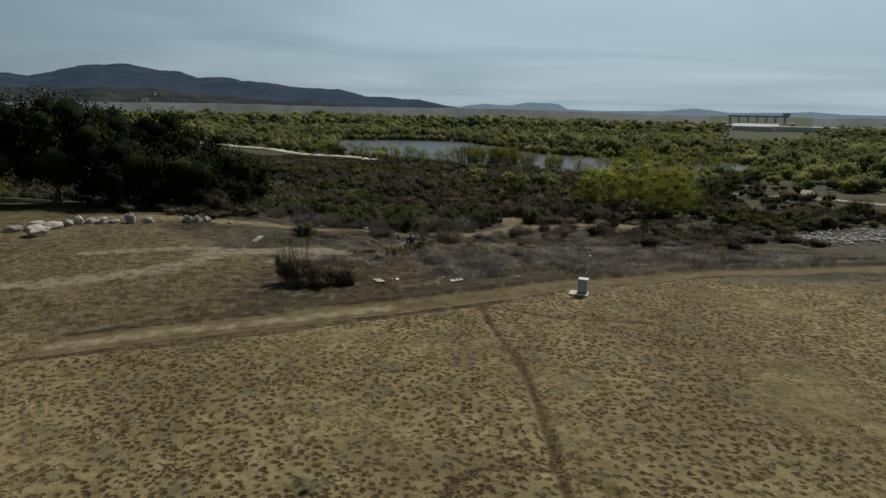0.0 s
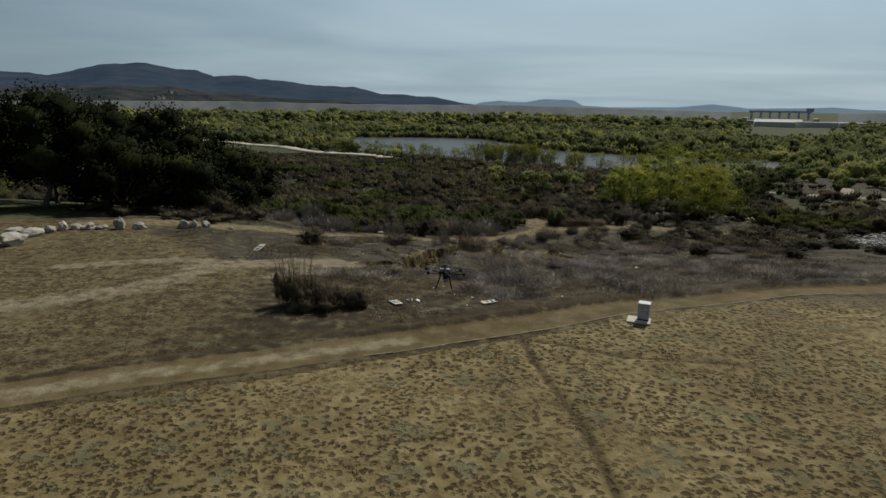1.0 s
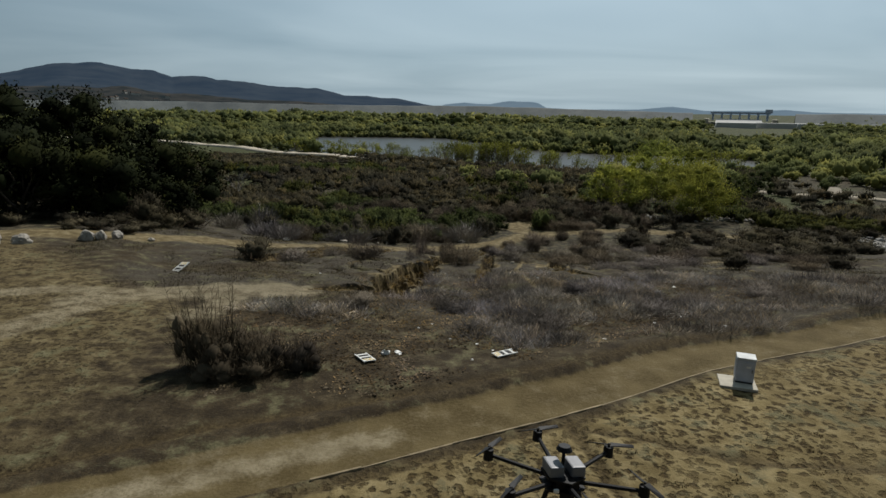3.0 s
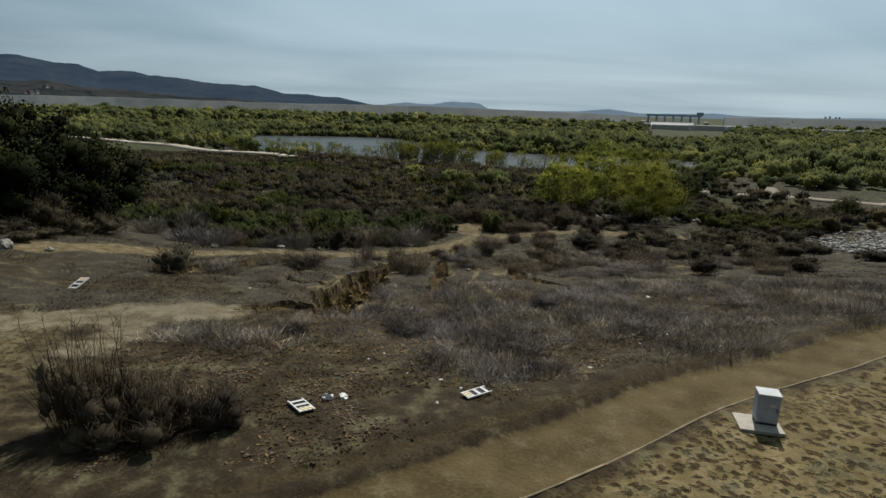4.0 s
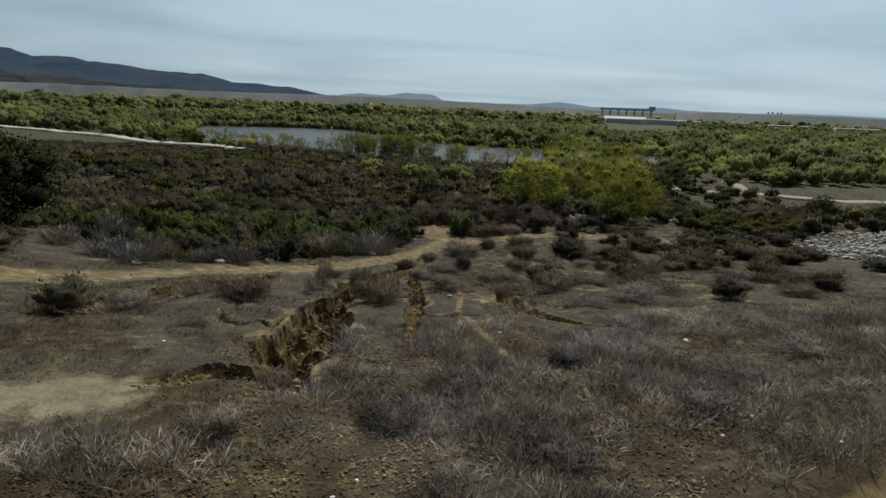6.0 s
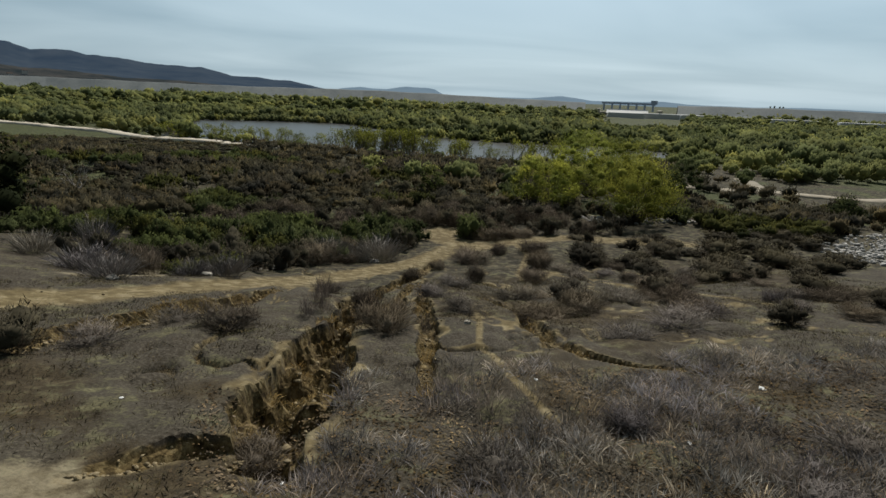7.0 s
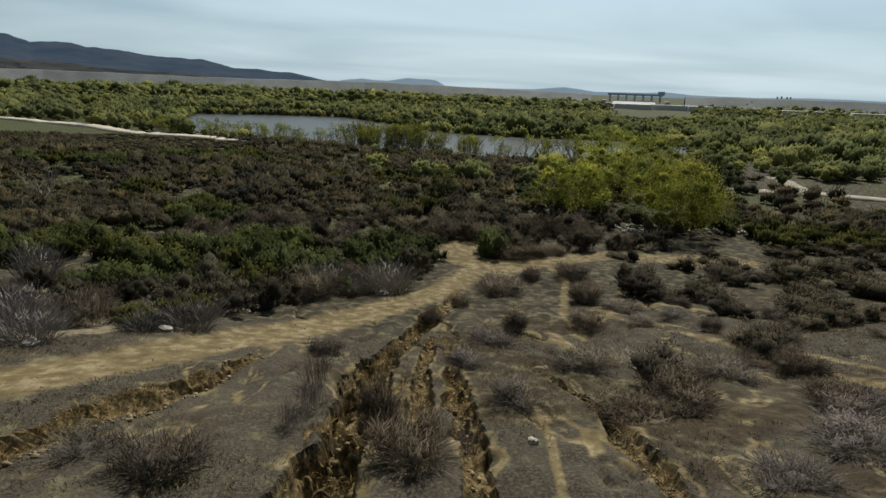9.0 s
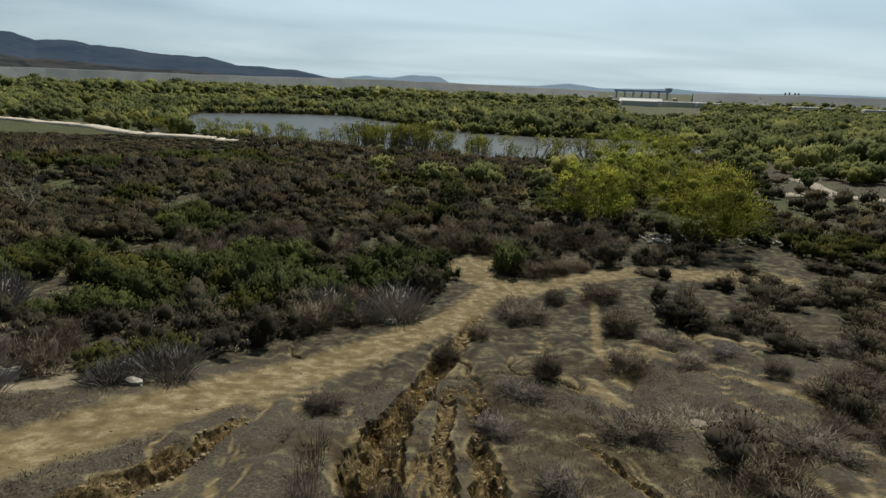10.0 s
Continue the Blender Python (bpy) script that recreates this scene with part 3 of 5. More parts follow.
def rock_bm(rng, size, detail=2, rough=0.22):
    bm = bmesh.new()
    bmesh.ops.create_icosphere(bm, subdivisions=detail, radius=0.5)
    off = Vector((rng.uniform(0, 50), rng.uniform(0, 50), rng.uniform(0, 50)))
    for v in bm.verts:
        n = noise.noise(v.co * 2.2 + off) + 0.5 * noise.noise(v.co * 5 + off)
        v.co *= 1 + rough * n * 2
        v.co = Vector((v.co.x * size[0], v.co.y * size[1], max(v.co.z, -0.3) * size[2]))
    return bm


# ---- ground ----
def spread(lo, fine_lo, fine_hi, hi, step, grow=1.06, widest=90.0):
    vals = list(np.arange(fine_lo, fine_hi + step / 2, step))
    s = step
    while vals[-1] < hi:
        s = min(s * grow, widest)
        vals.append(vals[-1] + s)
    s, head = step, [fine_lo]
    while head[-1] > lo:
        s = min(s * grow, widest)
        head.append(head[-1] - s)
    return np.array(head[:0:-1] + vals)


def banded(axis, lo, hi, step):
    """The same lines, but closer between lo and hi."""
    return np.concatenate([axis[axis < lo - step / 2], np.arange(lo, hi, step), axis[axis > hi]])


gx = banded(spread(-4300, -20, 25, 4300, 0.30, 1.06), -9.5, 11.5, 0.14)
gy = banded(spread(-250, 14, 90, 4850, 0.30, 1.06), 48.5, 88, 0.15)
X, Y = np.meshgrid(gx, gy)
flat_x, flat_y = X.ravel(), Y.ravel()
zone = height(flat_x, flat_y, True)
nx, ny = len(gx), len(gy)
idx = np.arange(nx * ny).reshape(ny, nx)
quads = np.stack([idx[:-1, :-1], idx[:-1, 1:], idx[1:, 1:], idx[1:, :-1]], -1).reshape(-1, 4)
me = mesh_arrays("ground", np.stack([flat_x, flat_y, zone[0]], 1), quads, M_GROUND)
# broken clay faces stay faceted
me.polygons.foreach_set("use_smooth", (zone[4][quads].max(1) < 0.35))
for name, (r, g, b) in (("zone_a", zone[1:4]), ("zone_b", zone[4:7]), ("zone_c", zone[7:10])):
    layer = me.color_attributes.new(name, "FLOAT_COLOR", "POINT")
    layer.data.foreach_set("color", np.stack([r, g, b, np.ones(len(r))], 1).astype(np.float32).ravel())
tagged(new("ground", me), "dry sandy bluff falling to a scrubby river valley", "ground", kind="structure")

lake_pts = [(x * 1.12 - 2, y + (4 if y > 300 else -4)) for x, y in LAKE]
tagged(new("water", mesh_of("water", [(x, y, WATER_Z) for x, y in lake_pts], [tuple(range(len(lake_pts)))], M_WATER)), "still grey lake among flooded willows", "lake", kind="structure")


def ribbon(name, pts, half, lift, thick, material, step=2.0):
    """A road strip with thickness that follows the ground."""
    out = []
    for (ax, ay), (bx, by) in zip(pts, pts[1:]):
        n = max(1, int(math.hypot(bx - ax, by - ay) / step))
        out += [(ax + (bx - ax) * i / n, ay + (by - ay) * i / n) for i in range(n)]
    out.append(pts[-1])
    verts, faces = [], []
    for i, (x, y) in enumerate(out):
        a, b = out[max(0, i - 1)], out[min(len(out) - 1, i + 1)]
        d = Vector((b[0] - a[0], b[1] - a[1])).normalized()
        nrm = Vector((-d.y, d.x))
        z = ground_at(x, y) + lift
        w = half * (1 + 0.25 * float(vnoise(np.array([x]), np.array([y]), 6.0, 91)[0]))
        for s, dz in ((-1.15, -thick), (-1, 0), (1, 0), (1.15, -thick)):
            verts.append((x + nrm.x * w * s, y + nrm.y * w * s, z + dz))
    for i in range(len(out) - 1):
        for j in range(3):
            faces.append((i * 4 + j, i * 4 + j + 1, i * 4 + j + 5, i * 4 + j + 4))
    return new(name, mesh_of(name, verts, faces, material, True))


road = ribbon("road", [(-190, 318), (-130, 305), (-116, 296), (-83, 277), (-54, 247), (-28, 230), (-5, 212), (14, 199)], 2.6, 0.5, 0.9, M_ROAD)
tagged(road, "pale dirt levee road beside the lake", "road", kind="structure")
track = ribbon("road", [(62, 150), (74, 145), (88, 140), (100, 134), (130, 128), (190, 120)], 2.0, 0.22, 0.6, M_TRACK)
tagged(track, "pale sandy track across the river flat", "track", kind="structure")
track2 = ribbon("road", [(88, 140), (93, 151), (99, 163)], 1.4, 0.26, 0.6, M_TRACK)
tagged(track2, "pale sandy side track on the river flat", "track", kind="structure")


# ---- plant builders ----
def units(rng, n):
    v = rng.normal(size=(n, 3))
    return v / np.linalg.norm(v, axis=1, keepdims=True)


def rhomb():
    """A round twelve-sided block of quads, radius about one."""
    faces = []
    for k in range(3):
        u, v = (k + 1) % 3, (k + 2) % 3
        for su in (-1, 1):
            for sv in (-1, 1):
                c1, c2, p, q = np.zeros(3), np.zeros(3), np.zeros(3), np.zeros(3)
                c1[[k, u, v]], c2[[k, u, v]] = (1, su, sv), (-1, su, sv)
                p[u], q[v] = 1.85 * su, 1.85 * sv
                faces.append([c1, p, c2, q])
    return np.array(faces).reshape(-1, 3) / 1.75


RHOMB = rhomb()


def facing(quads, normal):
    """Turns each quad so that its front looks along its outward normals."""
    q, n = quads.reshape(-1, 4, 3), normal.reshape(-1, 4, 3)
    wrong = (np.cross(q[:, 2] - q[:, 0], q[:, 3] - q[:, 1]) * n.sum(1)).sum(1) < 0
    q[wrong], n[wrong] = q[wrong][:, ::-1], n[wrong][:, ::-1]
    return np.concatenate([q.reshape(-1, 3), n.reshape(-1, 3)], 1)


def leaf_quads(rng, n, blobs, size, slim=0.5, shell=2.4, droop=0.0, toned=False, hull=0.6):
    """n small kite-shaped leaves near the surface of some ellipsoids (x, y, z, rx, ry, rz), over a dense inner mass.
    Rows are a corner and its outward normal, so that each clump is lit as a soft round mass."""
    b = np.array(blobs, float)
    share = b[:, 3] * b[:, 4] * b[:, 5]
    pick = rng.choice(len(b), n, p=share ** 0.7 / (share ** 0.7).sum())
    depth = 1.12 * rng.random(n) ** (1 / shell)
    p = b[pick, :3] + units(rng, n) * depth[:, None] * b[pick, 3:]
    p += rng.normal(size=(n, 3)) * size * 0.6
    out = (p - b[pick, :3]) / b[pick, 3:]
    out /= np.linalg.norm(out, axis=1, keepdims=True) + 1e-9
    a = out * 0.6 + units(rng, n) * 0.8 + np.array([0, 0, droop])
    a /= np.linalg.norm(a, axis=1, keepdims=True) + 1e-9
    c = np.cross(a, units(rng, n))
    c /= np.linalg.norm(c, axis=1, keepdims=True) + 1e-9
    s = size * (0.6 + 0.8 * rng.random(n))[:, None]
    quads = np.stack([p - a * s, p + c * s * slim, p + a * s, p - c * s * slim], 1).reshape(-1, 3)
    normal = np.repeat(out + units(rng, n) * 0.35, 4, 0)
    which = np.repeat(pick, 4)
    if hull:
        ball = RHOMB[None] * (1 + 0.16 * rng.normal(size=(len(b), 1, 1))) * b[:, None, 3:] * hull + b[:, None, :3]
        quads = np.concatenate([quads, ball.reshape(-1, 3)])
        normal = np.concatenate([normal, np.tile(RHOMB / np.linalg.norm(RHOMB, axis=1, keepdims=True), (len(b), 1))])
        which = np.concatenate([which, np.repeat(np.arange(len(b)), len(RHOMB))])
    mid = (b[:, :3] * share[:, None]).sum(0) / share.sum()
    mid[2] *= 0.6
    reach = np.abs(b[:, :3] - mid).max(0) + b[:, 3:].max(0)
    whole = (quads - mid) / reach
    whole /= np.linalg.norm(whole, axis=1, keepdims=True) + 1e-9
    normal = 0.6 * normal + 0.45 * whole + np.array([0, 0, 0.15])
    normal /= np.linalg.norm(normal, axis=1, keepdims=True) + 1e-9
    made = facing(quads, normal)
    if toned:
        return made, 1.0 + np.clip(0.5 + 0.2 * rng.normal(size=len(b)), 0, 1)[which]
    return made


def sized(quads, scale, at=(0, 0, 0)):
    """Scales and moves rows of corners, whether or not normals follow them."""
    out = quads.copy()
    out[:, :3] = out[:, :3] * np.array(scale) + np.array(at)
    return out


def blade_quads(rng, n, radius, length, spread, width, tilt=0.0):
    """n bent blades or twigs that rise and spread from a disc."""
    ang = rng.random(n) * 2 * np.pi
    r = radius * np.sqrt(rng.random(n))
    p = np.stack([np.cos(ang) * r, np.sin(ang) * r, np.full(n, -0.03)], 1)
    lean = spread * (0.25 + 0.75 * r / max(radius, 1e-6)) * (0.5 + rng.random(n))
    turn = ang + rng.normal(size=n) * 0.6
    d = np.stack([np.cos(turn) * np.sin(lean), np.sin(turn) * np.sin(lean) + tilt, np.cos(lean)], 1)
    L = (length * (0.45 + 0.75 * rng.random(n)))[:, None]
    side = np.cross(d, units(rng, n))
    side /= np.linalg.norm(side, axis=1, keepdims=True)
    w = width * (0.6 + 0.8 * rng.random(n))[:, None]
    mid = p + d * L * 0.55 + np.array([0, 0, 0.05]) * L
    tip = p + d * L * np.array([1.06, 1.06, 0.93])
    return np.stack([p, mid + side * w, tip, mid - side * w], 1).reshape(-1, 3)


def tube_quads(a, b, r1, r2, sides=5):
    a, b = np.array(a, float), np.array(b, float)
    d = (b - a) / np.linalg.norm(b - a)
    u = np.cross(d, [0.3, 0.9, 0.2])
    u /= np.linalg.norm(u)
    v = np.cross(d, u)
    out = []
    for i in range(sides):
        t1, t2 = 2 * np.pi * i / sides, 2 * np.pi * (i + 1) / sides
        e1, e2 = u * math.cos(t1) + v * math.sin(t1), u * math.cos(t2) + v * math.sin(t2)
        out += [a + e1 * r1, a + e2 * r1, b + e2 * r2, b + e1 * r2]
    return np.array(out)


def limb_quads(rng, start, end, r1, r2, bend=0.12, steps=4, sides=6):
    start, end = np.array(start, float), np.array(end, float)
    L = np.linalg.norm(end - start)
    pts = [start + (end - start) * i / steps + (rng.normal(size=3) * bend * L / 3 if 0 < i < steps else 0) for i in range(steps + 1)]
    rs = np.linspace(r1, r2, steps + 1)
    return np.concatenate([tube_quads(pts[i], pts[i + 1], rs[i], rs[i + 1], sides) for i in range(steps)])


def quad_mesh(name, verts, material):
    """A mesh of loose quads, with outward normals if rows have six numbers; a second array holds each corner's plant tone."""
    verts, tone = verts if isinstance(verts, tuple) else (verts, None)
    me = mesh_arrays(name, verts[:, :3], np.arange(len(verts), dtype=np.int32).reshape(-1, 4), material)
    if tone is not None and len(me.vertices) == len(tone):
        layer = me.attributes.new("tone", "FLOAT", "POINT")
        layer.data.foreach_set("value", np.ascontiguousarray(tone, np.float32))
    if verts.shape[1] == 6 and len(me.vertices) == len(verts):
        me.normals_split_custom_set_from_vertices(np.ascontiguousarray(verts[:, 3:], np.float32))
    return me


def scattered(templates, spots):
    """Joins copies of templates (quad corner arrays) at rows x, y, z, turn, width, height, kind."""
    out, tones = [], []
    rng = np.random.default_rng(len(spots))
    spots = np.column_stack([spots, np.clip(0.5 + 0.24 * rng.normal(size=len(spots)), 0, 1)])
    for i, tpl in enumerate(templates):
        s = spots[spots[:, 6].astype(int) == i]
        if not len(s):
            continue
        c, n = np.cos(s[:, 3])[:, None], np.sin(s[:, 3])[:, None]
        x, y, z = tpl[:, 0][None], tpl[:, 1][None], tpl[:, 2][None]
        w, h = s[:, 4][:, None], s[:, 5][:, None]
        tones.append(np.repeat(1.0 + s[:, 7], tpl.shape[0]))
        cols = [s[:, 0][:, None] + (x * c - y * n) * w, s[:, 1][:, None] + (x * n + y * c) * w, s[:, 2][:, None] + z * h]
        if tpl.shape[1] == 6:
            x, y, z = tpl[:, 3][None], tpl[:, 4][None], tpl[:, 5][None]
            cols += [x * c - y * n, x * n + y * c, z + 0 * c]
        out.append(np.stack(cols, -1).reshape(-1, len(cols)))
    return np.concatenate(out), np.concatenate(tones)


def jittered(x0, x1, y0, y1, step, rng):
    xs, ys = np.meshgrid(np.arange(x0, x1, step), np.arange(y0, y1, step))
    x = xs.ravel() + rng.uniform(-0.48, 0.48, xs.size) * step
    y = ys.ravel() + rng.uniform(-0.48, 0.48, xs.size) * step
    return x, y


def shrub_blobs(rng, n=7, low=0.14):
    out = [(0, 0, 0.36, 0.66, 0.66, 0.40)]
    for _ in range(n):
        a, r = rng.random() * 6.28, 0.25 + 0.45 * rng.random()
        s = 0.24 + 0.2 * rng.random()
        out.append((math.cos(a) * r, math.sin(a) * r, low + 0.5 * rng.random(), s, s, s * 0.9))
    return out


def shrub_thing(name, label, category, group, leaf_mat, n_leaf, size, twig_mat, n_twig, seed, slim=0.5):
    """A unit shrub (radius 1, height 1): stems and foliage."""
    rng = np.random.default_rng(seed)
    ob = thing(name, label, category, pose(0, 0, 0), group)
    tagged(part("branchwork", quad_mesh("branchwork", blade_quads(rng, n_twig, 0.30, 0.85, 0.8, 0.010), twig_mat), twig_mat, ob), kind="stuff")
    tagged(part("foliage", quad_mesh("foliage", leaf_quads(rng, n_leaf, shrub_blobs(rng, 9), size, slim, 2.4, 0.6, False, 0.55), leaf_mat), leaf_mat, ob), kind="stuff")
    return ob


def dry_thing(name, label, category, group, mat, n, spread, width, seed, radius=0.35, fine=0, core=0.3):
    """A unit bush of bare twigs (radius 1, height 1)."""
    rng = np.random.default_rng(seed)
    ob = thing(name, label, category, pose(0, 0, 0), group)
    tagged(part("branchwork", quad_mesh("branchwork", blade_quads(rng, n, radius, 1.0, spread, width), mat), mat, ob), kind="stuff")
    if fine:
        v = leaf_quads(rng, fine, shrub_blobs(rng, 8), 0.11, 0.075, 2.0, 0.8, False, core)
        tagged(part("brushwood", quad_mesh("brushwood", v, mat), mat, ob), kind="stuff")
    return ob


def put(ob, x, y, w, h, turn=None, sink=0.04, first=[]):
    """Sets a copy of a pattern on the ground; the pattern itself takes the first place that it is given."""
    z = ground_at(x, y) - sink
    a = random.uniform(0, 360) if turn is None else turn
    m = pose(x, y, z, 0, 0, a) @ Matrix.Diagonal((w, w * random.uniform(0.85, 1.15), h, 1))
    if ob.name not in first:
        first.append(ob.name)
        ob.matrix_world = m
        return ob
    made = ob.copy()
    scene.collection.objects.link(made)
    for o in ob.children:
        k = o.copy()
        scene.collection.objects.link(k)
        k.parent = made
    made.matrix_world = m
    return made


# ---- shrubs of the slope ----
dark_shrubs = [shrub_thing("shrub", "dark round evergreen shrub on the dry slope", "shrub", "slope shrubs", M_SHADE, 1500, 0.075, M_BROWNTWIG, 90, s, 0.14) for s in (11, 12, 13)]
brown_shrubs = [dry_thing("dry_shrub", "brown leafless rounded shrub on the dry slope", "shrub", "dry slope shrubs", M_BROWNTWIG, 420, 1.0, 0.0055, s, 0.34, 1900, 0.25) for s in (21, 22)]
grey_shrubs = [dry_thing("grey_shrub", "low grey twiggy shrub on the dry slope", "shrub", "dry slope shrubs", M_GREYTWIG, 360, 1.1, 0.0060, s, 0.42, 1800, 0.22) for s in (31, 32)]
pale_shrubs = [dry_thing("spiky_shrub", "pale grey spiky leafless shrub beside the path", "shrub", "pale spiky shrubs", M_PALETWIG, 620, 0.80, 0.0080, s, 0.60, 260, 0.0) for s in (41, 42)]
tall_shrubs = [dry_thing("tall_shrub", "tall thin brown shrub at the gully's edge", "shrub", "gully shrubs", M_BROWNTWIG, 70, 0.42, 0.011, s, 0.4, 420, 0.0) for s in (51,)]

for i, (x, y, w, h) in enumerate([(-13.9, 58.6, 1.35, 1.7), (12.9, 67.3, 1.5, 1.5), (21.5, 71.3, 1.5, 1.6), (23.2, 87.2, 2.2, 2.0), (26.4, 80.4, 1.6, 1.5), (31.7, 79.4, 2.2, 1.8),
                                  (39.8, 89.9, 2.6, 2.1), (34.9, 92.6, 2.4, 1.9), (43.7, 85.6, 2.6, 2.0), (21.3, 59.4, 1.1, 1.3), (32.0, 63.2, 1.3, 1.1), (32.6, 69.5, 1.7, 1.3), (24.5, 88.6, 1.5, 1.3),
                                  (29, 86.5, 1.8, 1.5), (36.5, 84.2, 2.0, 1.6), (28.5, 76.5, 1.5, 1.2), (47, 92, 2.4, 1.8), (49.5, 83, 2.0, 1.6), (37.5, 75.5, 1.6, 1.2), (42.5, 78.5, 1.8, 1.5), (46.5, 72, 1.6, 1.2), (35, 80, 1.4, 1.1)]):
    put(dark_shrubs[i % 3], x, y, w * 1.3, h * 1.15)
rs = random.Random(77)
for _ in range(64):
    x, y = rs.uniform(24, 62), rs.uniform(72, 101)
    if y > 58 + 0.5 * x and not (x > 52 and y < 68 + 0.45 * x):
        put(rs.choice(dark_shrubs), x, y, rs.uniform(0.9, 2.2), rs.uniform(0.8, 1.7))
for _ in range(16):
    put(rs.choice(dark_shrubs), rs.uniform(-42, -24), rs.uniform(64, 74), rs.uniform(1.2, 2.0), rs.uniform(0.7, 1.4))
for i, (x, y, w, h) in enumerate([(-6.6, 61.9, 1.25, 1.35), (12.5, 90.6, 1.9, 1.5), (17.8, 85.8, 1.3, 1.3), (0.9, 62.2, 1.35, 1.5), (0.2, 65.2, 0.8, 1.7), (14.9, 79.3, 1.2, 1.2), (12.5, 64.9, 1.3, 1.1), (20.7, 68, 1.3, 1.0),
                                  (9.6, 78, 0.7, 1.4), (18.2, 86.4, 1.1, 1.6), (20, 93.5, 1.4, 1.2), (24.8, 84.3, 0.9, 0.8), (-4.2, 50.9, 0.9, 0.7), (5.5, 83.5, 0.9, 1.0), (-1.6, 76.5, 0.9, 0.8), (8.4, 86.8, 0.8, 0.9), (16.3, 93.6, 1.0, 1.2)]):
    put(brown_shrubs[i % 2], x, y, w * 1.3, h * 1.15)
for _ in range(30):
    x, y = rs.uniform(9, 32), rs.uniform(60, 86)
    if not (y > 74 and x < 17):
        put(rs.choice(grey_shrubs + brown_shrubs), x, y, rs.uniform(0.9, 1.9), rs.uniform(0.55, 1.15))
for i, (x, y, w, h) in enumerate([(16.5, 68.2, 1.5, 0.95), (10.3, 70.4, 1.6, 0.9), (14.0, 71.5, 1.8, 0.8), (5.0, 71.5, 1.0, 0.8), (7.4, 75.2, 1.2, 0.8), (5.8, 66.2, 1.1, 0.7), (11.7, 58.5, 1.5, 0.7), (15.5, 60.2, 1.6, 0.7), (-9.0, 63.6, 1.1, 0.6), (-11.5, 60.0, 1.2, 0.7),
                                  (18.5, 62.8, 1.6, 0.7), (6.9, 49.6, 1.0, 0.6), (2.1, 48.2, 1.2, 0.6), (9.5, 45.5, 1.3, 0.6), (-0.4, 45.4, 1.1, 0.6), (-5.4, 45.2, 1.0, 0.7), (3.4, 43.0, 1.1, 0.6), (13.0, 47.5, 1.4, 0.6), (17.4, 49.0, 1.4, 0.6)]):
    put(grey_shrubs[i % 2], x, y, w * 1.25, h * 1.2)
for i, (x, y, w, h) in enumerate([(-9.4, 80.3, 1.9, 1.9), (-11.6, 79.2, 1.4, 1.4), (-16.1, 76.6, 1.9, 1.9), (3.6, 92.4, 2.5, 3.0), (-1.4, 92.6, 2.2, 2.6), (1.2, 91.8, 1.7, 1.8), (-19.4, 82.0, 2.0, 2.0), (-12.3, 84.6, 1.3, 1.5), (-24.5, 86.5, 1.8, 2.2), (-22.0, 92.0, 1.6, 3.4)]):
    put(pale_shrubs[i % 2], x, y, w, h)
for x, y, w, h in [(-2.3, 66.8, 0.85, 2.3), (-2.0, 69.6, 0.8, 1.9), (-3.0, 65.0, 0.6, 1.4), (3.0, 63.4, 0.6, 1.5), (0.9, 72.0, 0.7, 1.6), (2.3, 76.2, 0.7, 1.5), (19.2, 70.0, 0.7, 1.4), (26.8, 92.0, 1.0, 2.6), (30.5, 88.0, 0.9, 2.2), (-1.6, 57.5, 0.6, 1.2)]:
    put(tall_shrubs[0], x, y, w, h)

for x, y, w, h in [(-25.5, 72.5, 2.2, 2.0), (-28.5, 74.5, 2.6, 2.6), (-24.6, 76.5, 2.2, 2.2), (-31.0, 77.5, 2.8, 3.0), (83.5, 117.0, 3.4, 4.6), (81.0, 103.5, 3.2, 2.6), (86.0, 105.5, 3.2, 2.6), (90.0, 113.0, 2.6, 2.0), (76.0, 112.0, 2.4, 1.8)]:
    put(rs.choice(dark_shrubs), x, y, w, h)

for x, y, w, h in [(17.5, 101.8, 1.9, 1.7), (20.2, 102.6, 1.7, 1.5), (22.6, 103.2, 1.6, 1.4), (15.8, 103.5, 1.4, 1.5)]:
    put(rs.choice(brown_shrubs), x, y, w, h)

# the large dry bush beside the trail
bush = thing("large_bush", "large dry brown twiggy bush beside the trail", "bush", pose(-8.35, 37.0, ground_at(-8.3, 37.0)) @ Matrix.Scale(1.12, 4))
for dx, dy, w, h, s in ((-1.5, 0.1, 0.75, 1.9, 61), (-1.0, 0.35, 0.8, 1.7, 66), (-0.45, 0.0, 0.95, 1.35, 62), (0.2, 0.4, 1.0, 1.45, 68), (0.75, 0.0, 1.0, 1.25, 63), (-0.5, -0.6, 0.9, 0.85, 64), (0.5, -0.5, 0.9, 0.8, 67), (1.5, 0.2, 0.95, 1.15, 69), (1.95, 0.0, 0.75, 0.7, 65)):
    rng = np.random.default_rng(s)
    part("twig_clump", quad_mesh("twig_clump", sized(leaf_quads(rng, 1500, shrub_blobs(rng, 9, 0.18), 0.12, 0.06, 1.7, 0.9, False, 0.58), (w, w, h), (dx, dy, -0.05)), M_BUSHTWIG), M_BUSHTWIG, bush)
    part("stem_spray", quad_mesh("stem_spray", sized(blade_quads(rng, 130, 0.5, 1.05, 0.7, 0.008), (w, w, h), (dx, dy, -0.05)), M_BUSHTWIG), M_BUSHTWIG, bush)
